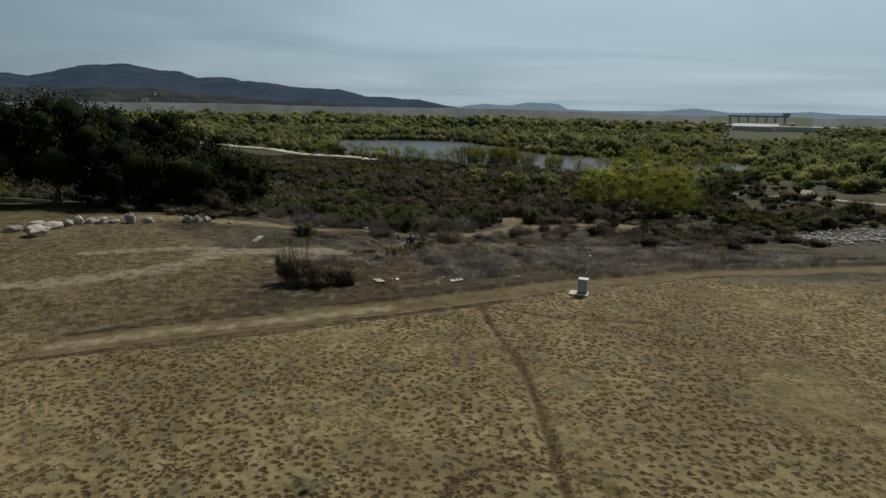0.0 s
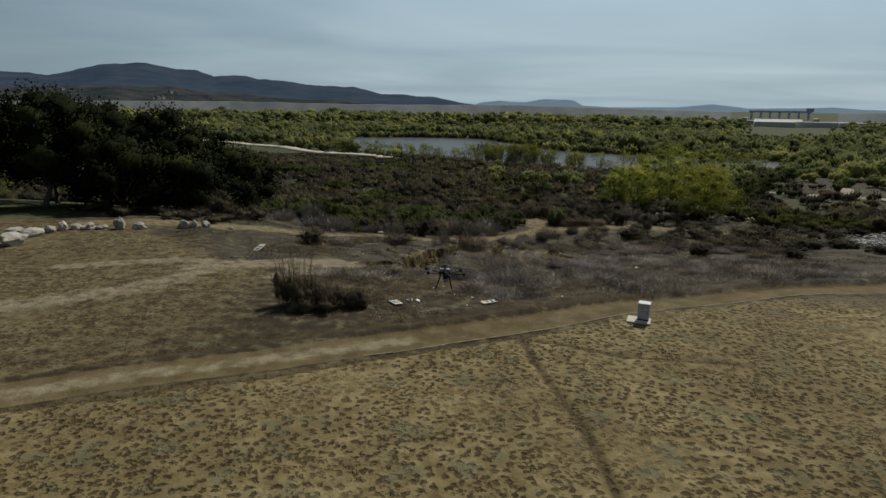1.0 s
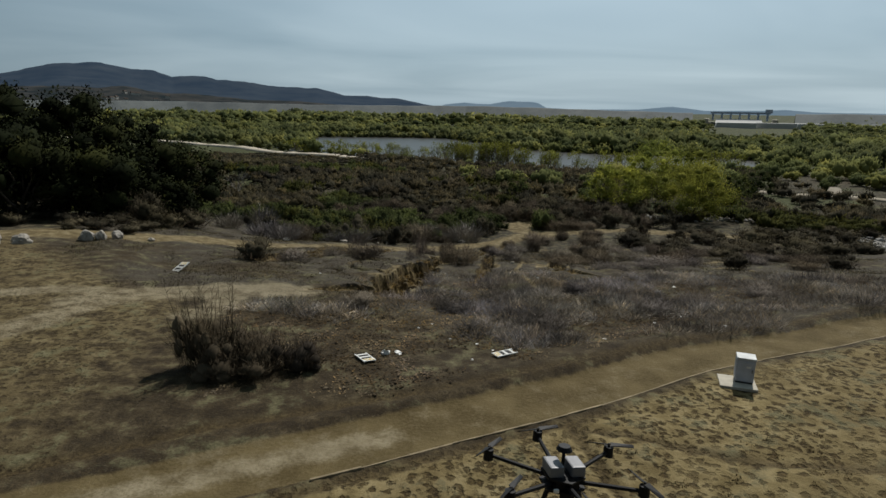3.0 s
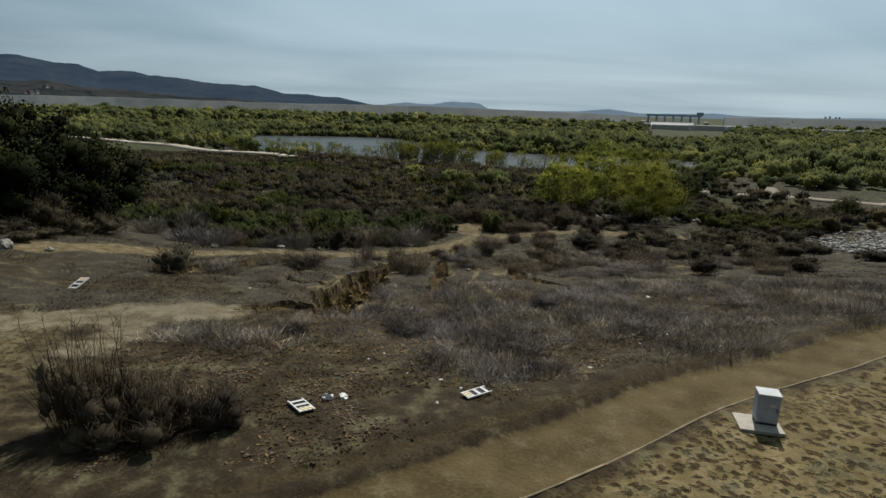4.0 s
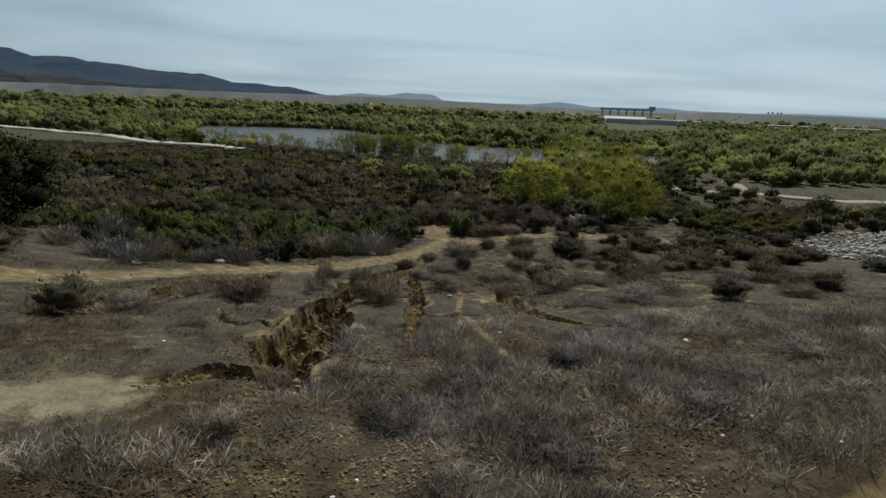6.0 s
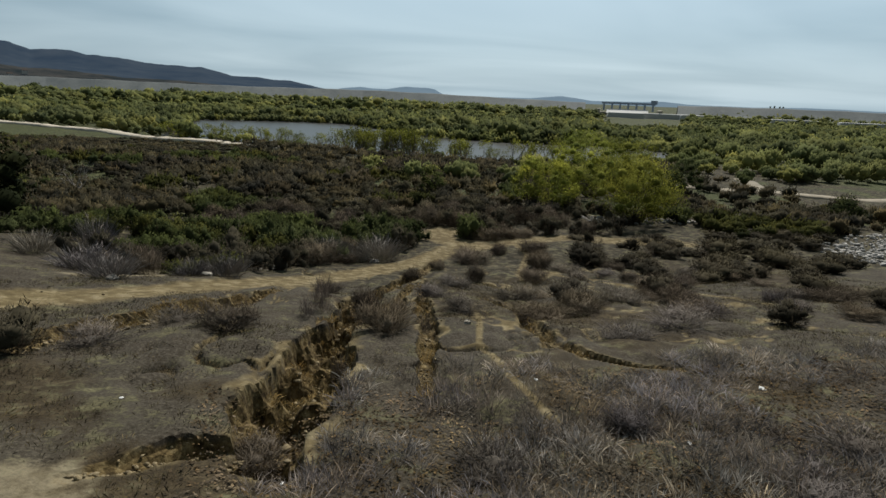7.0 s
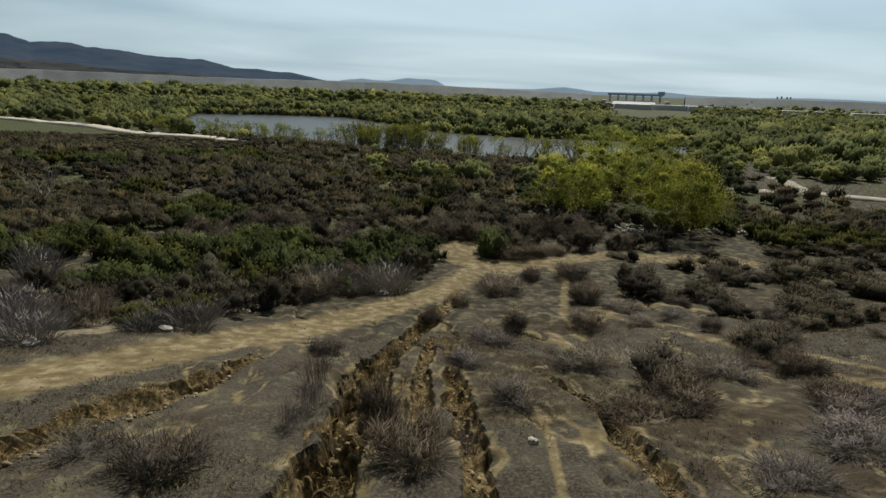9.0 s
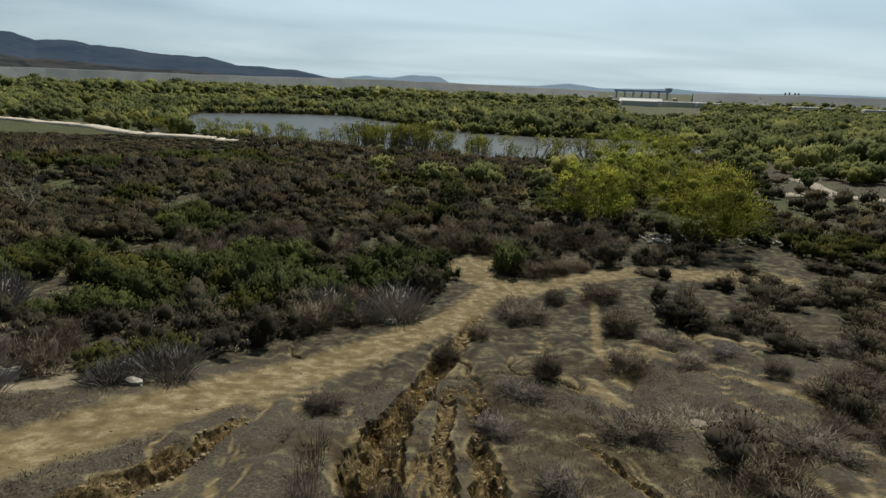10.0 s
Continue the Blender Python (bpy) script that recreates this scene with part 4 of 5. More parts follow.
# thin upright sprigs at one end
for k in range(26):
    r = np.random.default_rng(700 + k)
    foot = np.array([-1.75 + 1.5 * r.random(), -0.2 + 0.8 * r.random(), -0.05])
    tip = foot + np.array([0.35 * r.normal() - 0.15, 0.35 * r.normal(), 1.7 + 1.2 * r.random()])
    twigs = [tube_quads(foot, tip, 0.014, 0.005, 4)]
    for u in np.linspace(0.35, 1.0, 11):
        at = foot + (tip - foot) * u
        twigs.append(tube_quads(at, at + np.array([0.15 * r.normal(), 0.15 * r.normal(), 0.16 + 0.14 * r.random()]), 0.007, 0.003, 3))
    part("sprig", quad_mesh("sprig", np.concatenate(twigs), M_BUSHTWIG), M_BUSHTWIG, bush)

# ---- valley scrub ----
rng = np.random.default_rng(5)
sx, sy = jittered(-150, 90, 70, 245, 2.25, rng)
zone = height(sx, sy, True)
base = height_smooth(sx, sy)
keep = (base < -5.0) & (sy > np.interp(sx, [-34, -22, -14, 1.3, 12, 20, 34, 41, 60], [64, 74, 80, 90, 101, 103.5, 104.5, 102.5, 100])) & (zone[3] < 0.25) & (lake_depth(sx, sy) < -2) & (fbm(sx, sy, 11, 83) > -0.34)
keep &= ~((sx > 50) & (sy < 72 + sx * 0.42)) & ~((sx > 66) & (sy > 118) & (sy < 168) & (rng.random(sx.size) < 0.75)) & ~((sx > 22) & (sx < 56) & (sy > 106) & (sy < 141) & (rng.random(sx.size) < 0.55))
keep &= line_gap(sx, sy, [(-130, 305), (-83, 277), (-54, 247), (-28, 230), (-5, 212), (14, 199)])[0] > np.where(sx < -36, 5, 0.5)
keep &= ~((sx < -20) & (sy < 98) & (sx < -20 - (98 - sy) * 0.2)) & (sy < 232 - 0.28 * sx)
keep &= (np.hypot((sx + 17) / 7, (sy - 116) / 3) > 1) & (np.hypot((sx + 5) / 5, (sy - 141) / 3) > 1) & (np.hypot((sx + 22) / 5, (sy - 97) / 3.5) > 1)
sx, sy, sz = sx[keep], sy[keep], zone[0][keep]
green = (np.hypot((sx + 13) / 23, (sy - 102) / 11) + 0.7 * fbm(sx, sy, 8, 89) < 1.0) | (fbm(sx, sy, 16, 97) > 0.30)
olive = (np.hypot((sx - 55) / 12, (sy - 105) / 7) < 1.0) | (fbm(sx, sy, 13, 101) > 0.38)
size = 1.1 + 1.0 * rng.random(sx.size) + 0.5 * fbm(sx, sy, 20, 103)
tall = size * (0.75 + 0.5 * rng.random(sx.size)) * np.where(green, 1.35, 1.2)
tall *= np.where(sx < -24, np.clip(line_gap(sx, sy, [(-130, 305), (-83, 277), (-54, 247), (-28, 230), (-5, 212), (14, 199)])[0] / 45, 0.35, 1.0), 1.0)
near = np.argsort(np.hypot(sx - 5, sy - 72))[:290]
is_near = np.zeros(sx.size, bool)
is_near[near] = True
scrub_kinds = {
    "brown": [shrub_thing("scrub_bush", "dense brown-olive scrub bush on the valley floor", "bush", "valley scrub", M_SCRUB, 520, 0.060, M_BROWNTWIG, 60, s, 0.3) for s in (71, 72)],
    "green": [shrub_thing("green_bush", "dense dark green leafy bush below the path", "bush", "green valley bushes", M_GREENLEAF, 560, 0.060, M_BROWNTWIG, 24, s) for s in (73, 74)],
    "olive": [shrub_thing("olive_bush", "low yellow-olive leafy bush on the valley floor", "bush", "olive valley bushes", M_OLIVE, 560, 0.060, M_BROWNTWIG, 24, s) for s in (75,)],
    "dry": [dry_thing("bare_bush", "grey-brown leafless scrub bush on the valley floor", "bush", "valley scrub", M_BROWNTWIG, 300, 1.0, 0.0065, 76, 0.35, 1100, 0.3)]}
for i in near:
    kind = "olive" if olive[i] else "green" if green[i] else "dry" if rng.random() < 0.33 else "brown"
    put(random.choice(scrub_kinds[kind]), float(sx[i]), float(sy[i]), float(size[i]), float(tall[i]))


def low_shrub(seed, n, leaf, lumps):
    r = np.random.default_rng(seed)
    return leaf_quads(r, n, shrub_blobs(r, lumps), leaf, 0.30, 2.4, 0.7, False, 0.62)


for name, label, sel, mat in (("scrub", "dense brown scrub covering the valley floor", ~green & ~olive, M_SCRUB), ("green_scrub", "patches of dark green scrub on the valley floor", green & ~olive, M_GREENLEAF), ("olive_scrub", "patches of olive scrub on the valley floor", olive, M_OLIVE)):
    s = np.where(sel & ~is_near)[0]
    rows = np.stack([sx[s], sy[s], sz[s] - 0.05, rng.random(len(s)) * 6.28, size[s] * 1.12, tall[s] * 1.1, rng.integers(0, 3, len(s))], 1)
    rows[:, 6] += np.where(sy[s] > 140, 3, 0)
    v = scattered([low_shrub(200 + k, 130, 0.12, 4) for k in range(3)] + [low_shrub(210 + k, 44, 0.19, 2) for k in range(3)], rows)
    tagged(new(name, quad_mesh(name, v, mat)), label, "scrub", kind="stuff")

def mat_quads(rng, n, radius, size):
    """Flat scraps lying on the ground in a ragged patch."""
    a, r = rng.random(n) * 6.28, radius * np.sqrt(rng.random(n))
    p = np.stack([np.cos(a) * r, np.sin(a) * r * 0.7, 0.012 + 0.05 * rng.random(n) * (1 - r / radius)], 1)
    u = np.stack([np.cos(a * 7), np.sin(a * 7), rng.normal(size=n) * 0.3], 1)
    v = np.stack([-np.sin(a * 7), np.cos(a * 7), rng.normal(size=n) * 0.3], 1)
    s = size * (0.5 + rng.random(n))[:, None]
    return np.stack([p - u * s, p + v * s * 0.6, p + u * s, p - v * s * 0.6], 1).reshape(-1, 3)


# ---- dry grass of the slope and turf of the field ----
def soft_blades(seed, n, radius, length, spread, width):
    """Blades that are lit as one soft mat."""
    r = np.random.default_rng(seed)
    q = blade_quads(r, n, radius, length, spread, width)
    return facing(q, np.repeat(units(r, n) * 0.75 + np.array([0, 0, 0.8]), 4, 0))


def grass(name, label, mat, x, y, templates, rng, w, h):
    z = height(x, y)
    rows = np.stack([x, y, z - 0.02, rng.random(len(x)) * 6.28, w, h, rng.integers(0, len(templates), len(x))], 1)
    tagged(new(name, quad_mesh(name, scattered(templates, rows), mat)), label, "dry grass", kind="stuff")


rng = np.random.default_rng(9)
gx1, gy1 = jittered(-26, 42, 37, 80, 0.45, rng)
zn = height(gx1, gy1, True)
cover = fbm(gx1, gy1, 5.0, 111) + 0.5 * fbm(gx1, gy1, 1.6, 113)
ok = (line_gap(gx1, gy1, TRAIL)[2] > 0) & (slope_share(gx1, gy1) > 0.12) & (zn[1] < 0.1) & (zn[2] < 0.3) & (zn[3] < 0.25) & (zn[4] < 0.25) & (cover > -0.18) & (rng.random(gx1.size) < 0.35 + 0.9 * (cover + 0.18))
gx1, gy1, cover = gx1[ok], gy1[ok], cover[ok]
templates = [soft_blades(300 + k, 34, 0.42, 0.75, 0.75, 0.012) for k in range(4)]
low = (gy1 > 55 + 3 * fbm(gx1, gy1, 3, 171)) | (gx1 < -4)
lx, ly = gx1[low], gy1[low]
covers = [soft_blades(330 + k, 30, 0.46, 0.20, 1.0, 0.011) for k in range(4)]
grass("ground_cover", "low grey-green ground cover on the slope", M_LOWCOVER, lx, ly, covers, rng, 0.8 + 0.5 * rng.random(len(lx)), 0.5 + 0.7 * rng.random(len(lx)))
clump = fbm(gx1, gy1, 2.2, 173)
stay = ~low & (clump > 0.02)
gx1, gy1, cover, clump = gx1[stay], gy1[stay], cover[stay], clump[stay]
lush = np.clip(0.7 + 1.0 * cover + 1.2 * clump, 0.3, 1.7)
grass("dry_grass", "grey dry grass and dead weeds on the slope", M_STRAW, gx1, gy1, templates, rng, 0.6 + 0.4 * rng.random(len(gx1)), lush * (0.35 + 0.5 * rng.random(len(gx1))))

tx, ty = jittered(-32, 44, 11, 47, 0.66, rng)
gap, _, side = line_gap(tx, ty, TRAIL)
ok = (side < 0) & (gap > 1.7) & (rng.random(tx.size) < 0.22 + 0.5 * fbm(tx, ty, 7, 141)) & (np.hypot(tx - 8.7, ty - 36) > 1.2)
tx, ty = tx[ok], ty[ok]
templates = [mat_quads(np.random.default_rng(320 + k), 30, 0.60, 0.05) for k in range(4)]
grass("trodden_turf", "low dark tufts of trodden turf on sand", M_TURF, tx, ty, templates, rng, 0.20 + 0.36 * rng.random(len(tx)), 0.6 + 0.8 * rng.random(len(tx)))

# dead leaves strewn between the trail and the gullies
lx, ly = rng.uniform(-14, 26, 15000), rng.uniform(35, 54, 15000)
zl = height(lx, ly, True)
ok = (line_gap(lx, ly, TRAIL)[0] > 2.3) & ((lx > -6) | (ly < 44)) & (zl[1] < 0.2) & (zl[2] < 0.4) & (zl[6] < 0.2) & (zl[3] < 0.4) & (fbm(lx, ly, 4, 151) > -0.25)
lx, ly = lx[ok], ly[ok]
rows = np.stack([lx, ly, zl[0][ok], rng.random(len(lx)) * 6.28, np.full(len(lx), 1.0), np.full(len(lx), 1.0), rng.integers(0, 4, len(lx))], 1)
tagged(new("leaf_litter", quad_mesh("leaf_litter", scattered([mat_quads(np.random.default_rng(350 + k), 5, 0.45, 0.055) for k in range(4)], rows), M_LITTER)), "brown dead leaves strewn over dry ground", "leaf litter", kind="stuff")

# thick grey tussocks above the trail
MOUNDS = [(0.5, 41.2, 1.6), (2.8, 40.2, 1.6), (-7.8, 42.9, 1.8), (-6.0, 43.6, 1.4), (0.6, 45.6, 1.8), (-2.4, 49.5, 2.0), (3.6, 48.4, 2.2), (7.9, 45.5, 2.4), (12.3, 45.5, 2.4), (17.5, 46.4, 2.2)]
qx, qy = jittered(-11, 30, 38, 60, 0.5, rng)
zl = height(qx, qy, True)
lush = fbm(qx, qy, 4.5, 161) + 0.3 * fbm(qx, qy, 1.5, 163)
for mx, my, mr in MOUNDS:
    lush = np.maximum(lush, 0.75 * (1 - np.hypot((qx - mx) * 0.8, qy - my) / mr) + 0.25 * fbm(qx, qy, 1.0, 167))
ok = (lush > 0.09) & (qy < 55.5) & (zl[1] < 0.05) & (zl[2] < 0.35) & (zl[3] < 0.3) & (zl[4] < 0.2) & ~((qx < -4.2) & (qy > 45.0)) & (line_gap(qx, qy, TRAIL)[0] > 2.0) & (line_gap(qx, qy, TRAIL)[2] > 0) & (slope_share(qx, qy) > 0.05)
qx, qy, lush = qx[ok], qy[ok], lush[ok]
templates = [soft_blades(360 + k, 40, 0.45, 0.9, 0.9, 0.017) for k in range(4)]
grass("tall_dry_grass", "thick grey tussocks of dead grass above the trail", M_TALLSTRAW, qx, qy, templates, rng, 0.45 + 0.3 * rng.random(len(qx)), 0.25 + 0.85 * np.clip(lush, 0, 0.55))

# ochre grass that hangs on the gully walls
wx, wy = jittered(-14, 20, 52, 84, 0.24, rng)
zl = height(wx, wy, True)
ok = (zl[4] > 0.55) & (rng.random(wx.size) < 0.75) & (fbm(wx, wy, 1.3, 193, 2) > -0.02)
wx, wy = wx[ok], wy[ok]
templates = [soft_blades(380 + k, 24, 0.22, 0.30, 1.0, 0.010) for k in range(4)]
grass("gully_grass", "ochre dead grass hanging on the gully walls", M_OCHRE, wx, wy, templates, rng, 0.7 + 0.6 * rng.random(len(wx)), 0.6 + 0.9 * rng.random(len(wx)))

# ---- trees ----
def tree_parts(ob, rng, height_m, radius, leaf_mat, bark, n_leaf, leaf, trunk_r, clumps=16, trunk_share=0.3, slim=0.45, droop=0.0, limbs=7, hull=0.42, shell=1.9):
    trunk_top = height_m * trunk_share
    lean = rng.normal(size=2) * 0.05 * height_m
    top = np.array([lean[0], lean[1], trunk_top])
    part("trunk", quad_mesh("trunk", limb_quads(rng, (0, 0, -0.3), top, trunk_r, trunk_r * 0.72, 0.06, 4, 8), bark), bark, ob)
    blobs = []
    for i in range(clumps):
        a, u = i * 2.4 + rng.random() * 0.8, (i + 0.5) / clumps
        r = radius * (0.35 + 0.5 * rng.random()) * math.sin(math.pi * (0.18 + 0.72 * u))
        z = trunk_top * 0.8 + (height_m - trunk_top * 0.8) * (0.12 + 0.78 * u)
        s = radius * (0.26 + 0.20 * rng.random())
        blobs.append((math.cos(a) * r * 1.25 + lean[0], math.sin(a) * r * 1.25 + lean[1], z, s, s, s * 0.8))
    for b in rng.choice(len(blobs), min(limbs, len(blobs)), replace=False):
        part("limb", quad_mesh("limb", limb_quads(rng, top * (0.75 + 0.25 * rng.random()), np.array(blobs[b][:3]), trunk_r * 0.45, trunk_r * 0.12, 0.16, 4, 5), bark), bark, ob)
    tagged(part("crown", quad_mesh("crown", leaf_quads(rng, n_leaf, blobs, leaf, slim, shell, droop, True, hull), leaf_mat), leaf_mat, ob), kind="stuff")


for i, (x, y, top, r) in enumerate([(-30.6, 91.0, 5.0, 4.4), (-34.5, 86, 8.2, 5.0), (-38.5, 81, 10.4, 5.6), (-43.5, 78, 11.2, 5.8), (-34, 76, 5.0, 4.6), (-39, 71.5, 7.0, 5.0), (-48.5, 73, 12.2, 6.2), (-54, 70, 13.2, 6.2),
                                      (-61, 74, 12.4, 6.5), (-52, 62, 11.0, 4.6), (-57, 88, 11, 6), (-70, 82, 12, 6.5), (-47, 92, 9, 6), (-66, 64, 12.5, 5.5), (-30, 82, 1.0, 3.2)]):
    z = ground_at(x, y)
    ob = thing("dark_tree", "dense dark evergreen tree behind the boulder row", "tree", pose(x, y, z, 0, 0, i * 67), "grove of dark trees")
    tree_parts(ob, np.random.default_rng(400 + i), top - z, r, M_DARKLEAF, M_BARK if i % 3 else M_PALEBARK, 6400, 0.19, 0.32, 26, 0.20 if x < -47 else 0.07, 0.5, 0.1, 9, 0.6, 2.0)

for i, (x, y, h, r, n) in enumerate([(41.4, 113, 9.8, 6.3, 12000), (34.4, 122, 8.2, 3.4, 4000), (30.4, 125, 9.0, 2.8, 3000), (46.0, 135, 12.6, 6.0, 7000), (38.5, 129, 10.2, 4.2, 4600), (54, 139, 10.5, 5.0, 5000)]):
    ob = thing("willow", "bushy yellow-green willow in new leaf", "tree", pose(x, y, ground_at(x, y), 0, 0, i * 50), "valley willows")
    tree_parts(ob, np.random.default_rng(430 + i), h, r, M_WILLOWDARK if i in (0, 5) else M_WILLOW, M_BARK, int(n * 1.3), 0.16, 0.16, 22, 0.10, 0.26, 0.6, 12, 0.34, 1.7)
for i, (x, y, h, r) in enumerate([(60, 131, 6.2, 3.6), (65, 136, 6.6, 4.0), (78.5, 112, 3.6, 2.6), (85, 106, 3.4, 3.0), (92, 104, 3.0, 3.2), (17.4, 138, 5.2, 2.6), (100, 112, 3.6, 3.2)]):
    ob = thing("green_tree", "small dense dark green tree on the river flat", "tree", pose(x, y, ground_at(x, y), 0, 0, i * 50), "valley trees")
    tree_parts(ob, np.random.default_rng(450 + i), h, r, M_GREENLEAF, M_BARK, 1600, 0.17, 0.14, 16, 0.15)

BARE = (-37.9, 132.5)
# a bare pale tree in the scrub
bare = thing("bare_tree", "bare pale dead tree standing in valley scrub", "tree", pose(BARE[0], BARE[1], ground_at(*BARE)))
r = np.random.default_rng(490)
part("trunk", quad_mesh("trunk", limb_quads(r, (0, 0, -0.3), (0.3, 0, 1.6), 0.17, 0.12, 0.06, 4, 7), M_PALEBARK), M_PALEBARK, bare)
for i in range(9):
    a = i * 0.7 + r.random() * 0.4
    tip = np.array([math.cos(a) * (1.8 + r.random()), math.sin(a) * (1.8 + r.random()), 2.6 + 2.2 * r.random()])
    limb = part("limb", quad_mesh("limb", limb_quads(r, (0.3 * r.random(), 0, 0.9 + 0.7 * r.random()), tip, 0.075, 0.02, 0.16, 4, 5), M_PALEBARK), M_PALEBARK, bare)
    spray = [limb_quads(r, tip * (0.55 + 0.4 * r.random()), tip + r.normal(size=3) * 0.7, 0.022, 0.008, 0.1, 2, 4) for _ in range(6)]
    tagged(part("twig_spray", quad_mesh("twig_spray", np.concatenate(spray), M_PALEBARK), M_PALEBARK, limb), kind="stuff")

# flooded willows along the near shore
patterns = []
for i in range(4):
    ob = thing("flooded_willow", "slender willow with pale trunks standing in shallow water", "tree", pose(0, 0, 0), "flooded willows")
    r = np.random.default_rng(470 + i)
    for _ in range(4):
        part("trunk", quad_mesh("trunk", limb_quads(r, (r.normal() * 0.4, r.normal() * 0.4, -0.5), (r.normal() * 1.0, r.normal() * 1.0, 3.4 + r.random()), 0.09, 0.035, 0.08, 4, 5), M_PALEBARK), M_PALEBARK, ob)
    bl = [(r.normal() * 0.8, r.normal() * 0.8, 1.4 + 3.0 * r.random(), 0.7, 0.7, 0.8) for _ in range(10)]
    tagged(part("crown", quad_mesh("crown", leaf_quads(r, 340, bl, 0.19, 0.28, 1.8, 0.5, False, 0.0), M_WILLOWDARK), M_WILLOWDARK, ob), kind="stuff")
    patterns.append(ob)
rng = np.random.default_rng(15)
used = set()
for i in range(190):
    s = rng.random()
    x = -58 + 152 * s if i < 150 else 9 + 16 * s
    y = float(np.interp(x, [-58, -22, 18, 52, 94], [260, 238, 208, 189, 192])) + rng.normal() * 4.0 + 5
    m = pose(x, y, -8.9, 0, 0, rng.random() * 360) @ Matrix.Scale((0.64 if x < 0 else 0.95 if x < 26 else 0.72) + 0.45 * rng.random(), 4)
    k = i % 4
    if k not in used:
        used.add(k)
        patterns[k].matrix_world = m
    else:
        made = copy_thing(patterns[k], m)

# ---- woods ----
def woods_template(seed, n, leaf, lumps=8):
    r = np.random.default_rng(seed)
    bl = []
    for i in range(lumps):
        a, rr = i * 2.4 + r.random(), 0.72 * math.sqrt((i + 0.5) / lumps)
        s = (0.30 + 0.14 * r.random()) * (1.15 if lumps < 6 else 1.0)
        bl.append((math.cos(a) * rr, math.sin(a) * rr, 0.62 * (1 - 0.55 * rr) + 0.2 * r.random() * (1 - rr), s, s, s * 0.7))
    bl.append((0, 0, 0.24, 0.7, 0.7, 0.26))
    return leaf_quads(r, n, bl, leaf, 0.5, 2.6, 0.3, False, 0.66)


def woods(name, label, x0, x1, y0, y1, step, n, leaf, hmin, hmax, wmul, mask, seed, mat, lumps):
    r = np.random.default_rng(seed)
    x, y = jittered(x0, x1, y0, y1, step, r)
    ok = mask(x, y) & (lake_depth(x, y) < -1.0) & (np.abs(x) < 120 + y * 1.05)
    x, y = x[ok], y[ok]
    h = (hmin + (hmax - hmin) * r.random(len(x)) ** 1.3) * (1 + 0.5 * fbm(x, y, 40, 131))
    h *= np.where((y < 262) & (x > -40) & (x < 105) & (y > 160), 0.62, 1.0) * np.where(y > 600, np.interp(x, [0, 160], [1.85, 1.45]), 1.0) * np.where((np.abs(np.degrees(np.arctan2(x, y)) - 27.5) < 3.2) & (y > 330), 0.5, 1.0)
    rows = np.stack([x, y, height(x, y) - 0.2, r.random(len(x)) * 6.28, h * wmul * (0.8 + 0.5 * r.random(len(x))), h, r.integers(0, 4, len(x))], 1)
    tagged(new(name, quad_mesh(name, scattered([woods_template(seed + 10 * k, n, leaf, lumps) for k in range(4)], rows), mat)), label, "woods", kind="stuff")
    return len(x)


ROADS = [(-190, 318), (-130, 305), (-116, 296), (-83, 277), (-54, 247), (-28, 230), (-5, 212), (14, 199)]


def mask_near(x, y):
    right = (y > 160 - 0.1 * (x - 60)) & (x > 55) & ~((x > 60) & (y < 157))
    mid = (x > 8) & (x <= 66) & (y > 143 + np.maximum(0, 40 - x) * 0.7) & (y < 172)
    left = (y > 236 - 0.62 * (x + 28)) & (x < 10)
    beyond = (x > 8) & (y > 240)
    return (right | mid | left | beyond) & (line_gap(x, y, ROADS)[0] > 5) & (fbm(x, y, 18, 137) > -0.42)


def mask_far(x, y):
    return (fbm(x, y, 70, 139) > -0.40) & ~((np.abs(np.degrees(np.arctan2(x, y)) - 28.6) < 3.4) & (y > 470))


woods("willow_woods", "dense green willow woods round the lake", -330, 420, 143, 262, 6.8, 210, 0.075, 4.2, 8.4, 0.60, mask_near, 501, M_WOODS, 9)
woods("basin_woods", "green willow woods beyond the lake", -420, 560, 262, 430, 7.6, 56, 0.115, 4.0, 8.4, 0.68, mask_near, 531, M_WOODS, 5)
woods("far_woods", "continuous green woods across the river basin", -760, 1000, 430, 860, 12.5, 20, 0.16, 3.6, 8.0, 0.9, mask_far, 551, M_WOODS, 3)
rng = np.random.default_rng(19)
wx, wy = jittered(-64, 128, 196, 384, 3.2, rng)
d = lake_depth(wx, wy)
ok = (d > -4) & (d < 2.5) & ((wy > np.interp(wx, [-60, 20, 60, 125], [300, 262, 240, 235])) | (rng.random(wx.size) < 0.5))
wx, wy = wx[ok], wy[ok]
rows = np.stack([wx, wy, np.full(len(wx), -9.0), rng.random(len(wx)) * 6.28, 1.8 + 1.2 * rng.random(len(wx)), np.where(wy > np.interp(wx, [-60, 20, 60, 125], [300, 262, 240, 235]), 2.8 + 2.6 * rng.random(len(wx)), 1.4 + 2.0 * rng.random(len(wx))), rng.integers(0, 3, len(wx))], 1)
tagged(new("shore_thicket", quad_mesh("shore_thicket", scattered([woods_template(601 + k, 50, 0.13, 4) for k in range(3)], rows), M_WOODS)), "dense willow thicket along the lake shore", "thicket", kind="stuff")


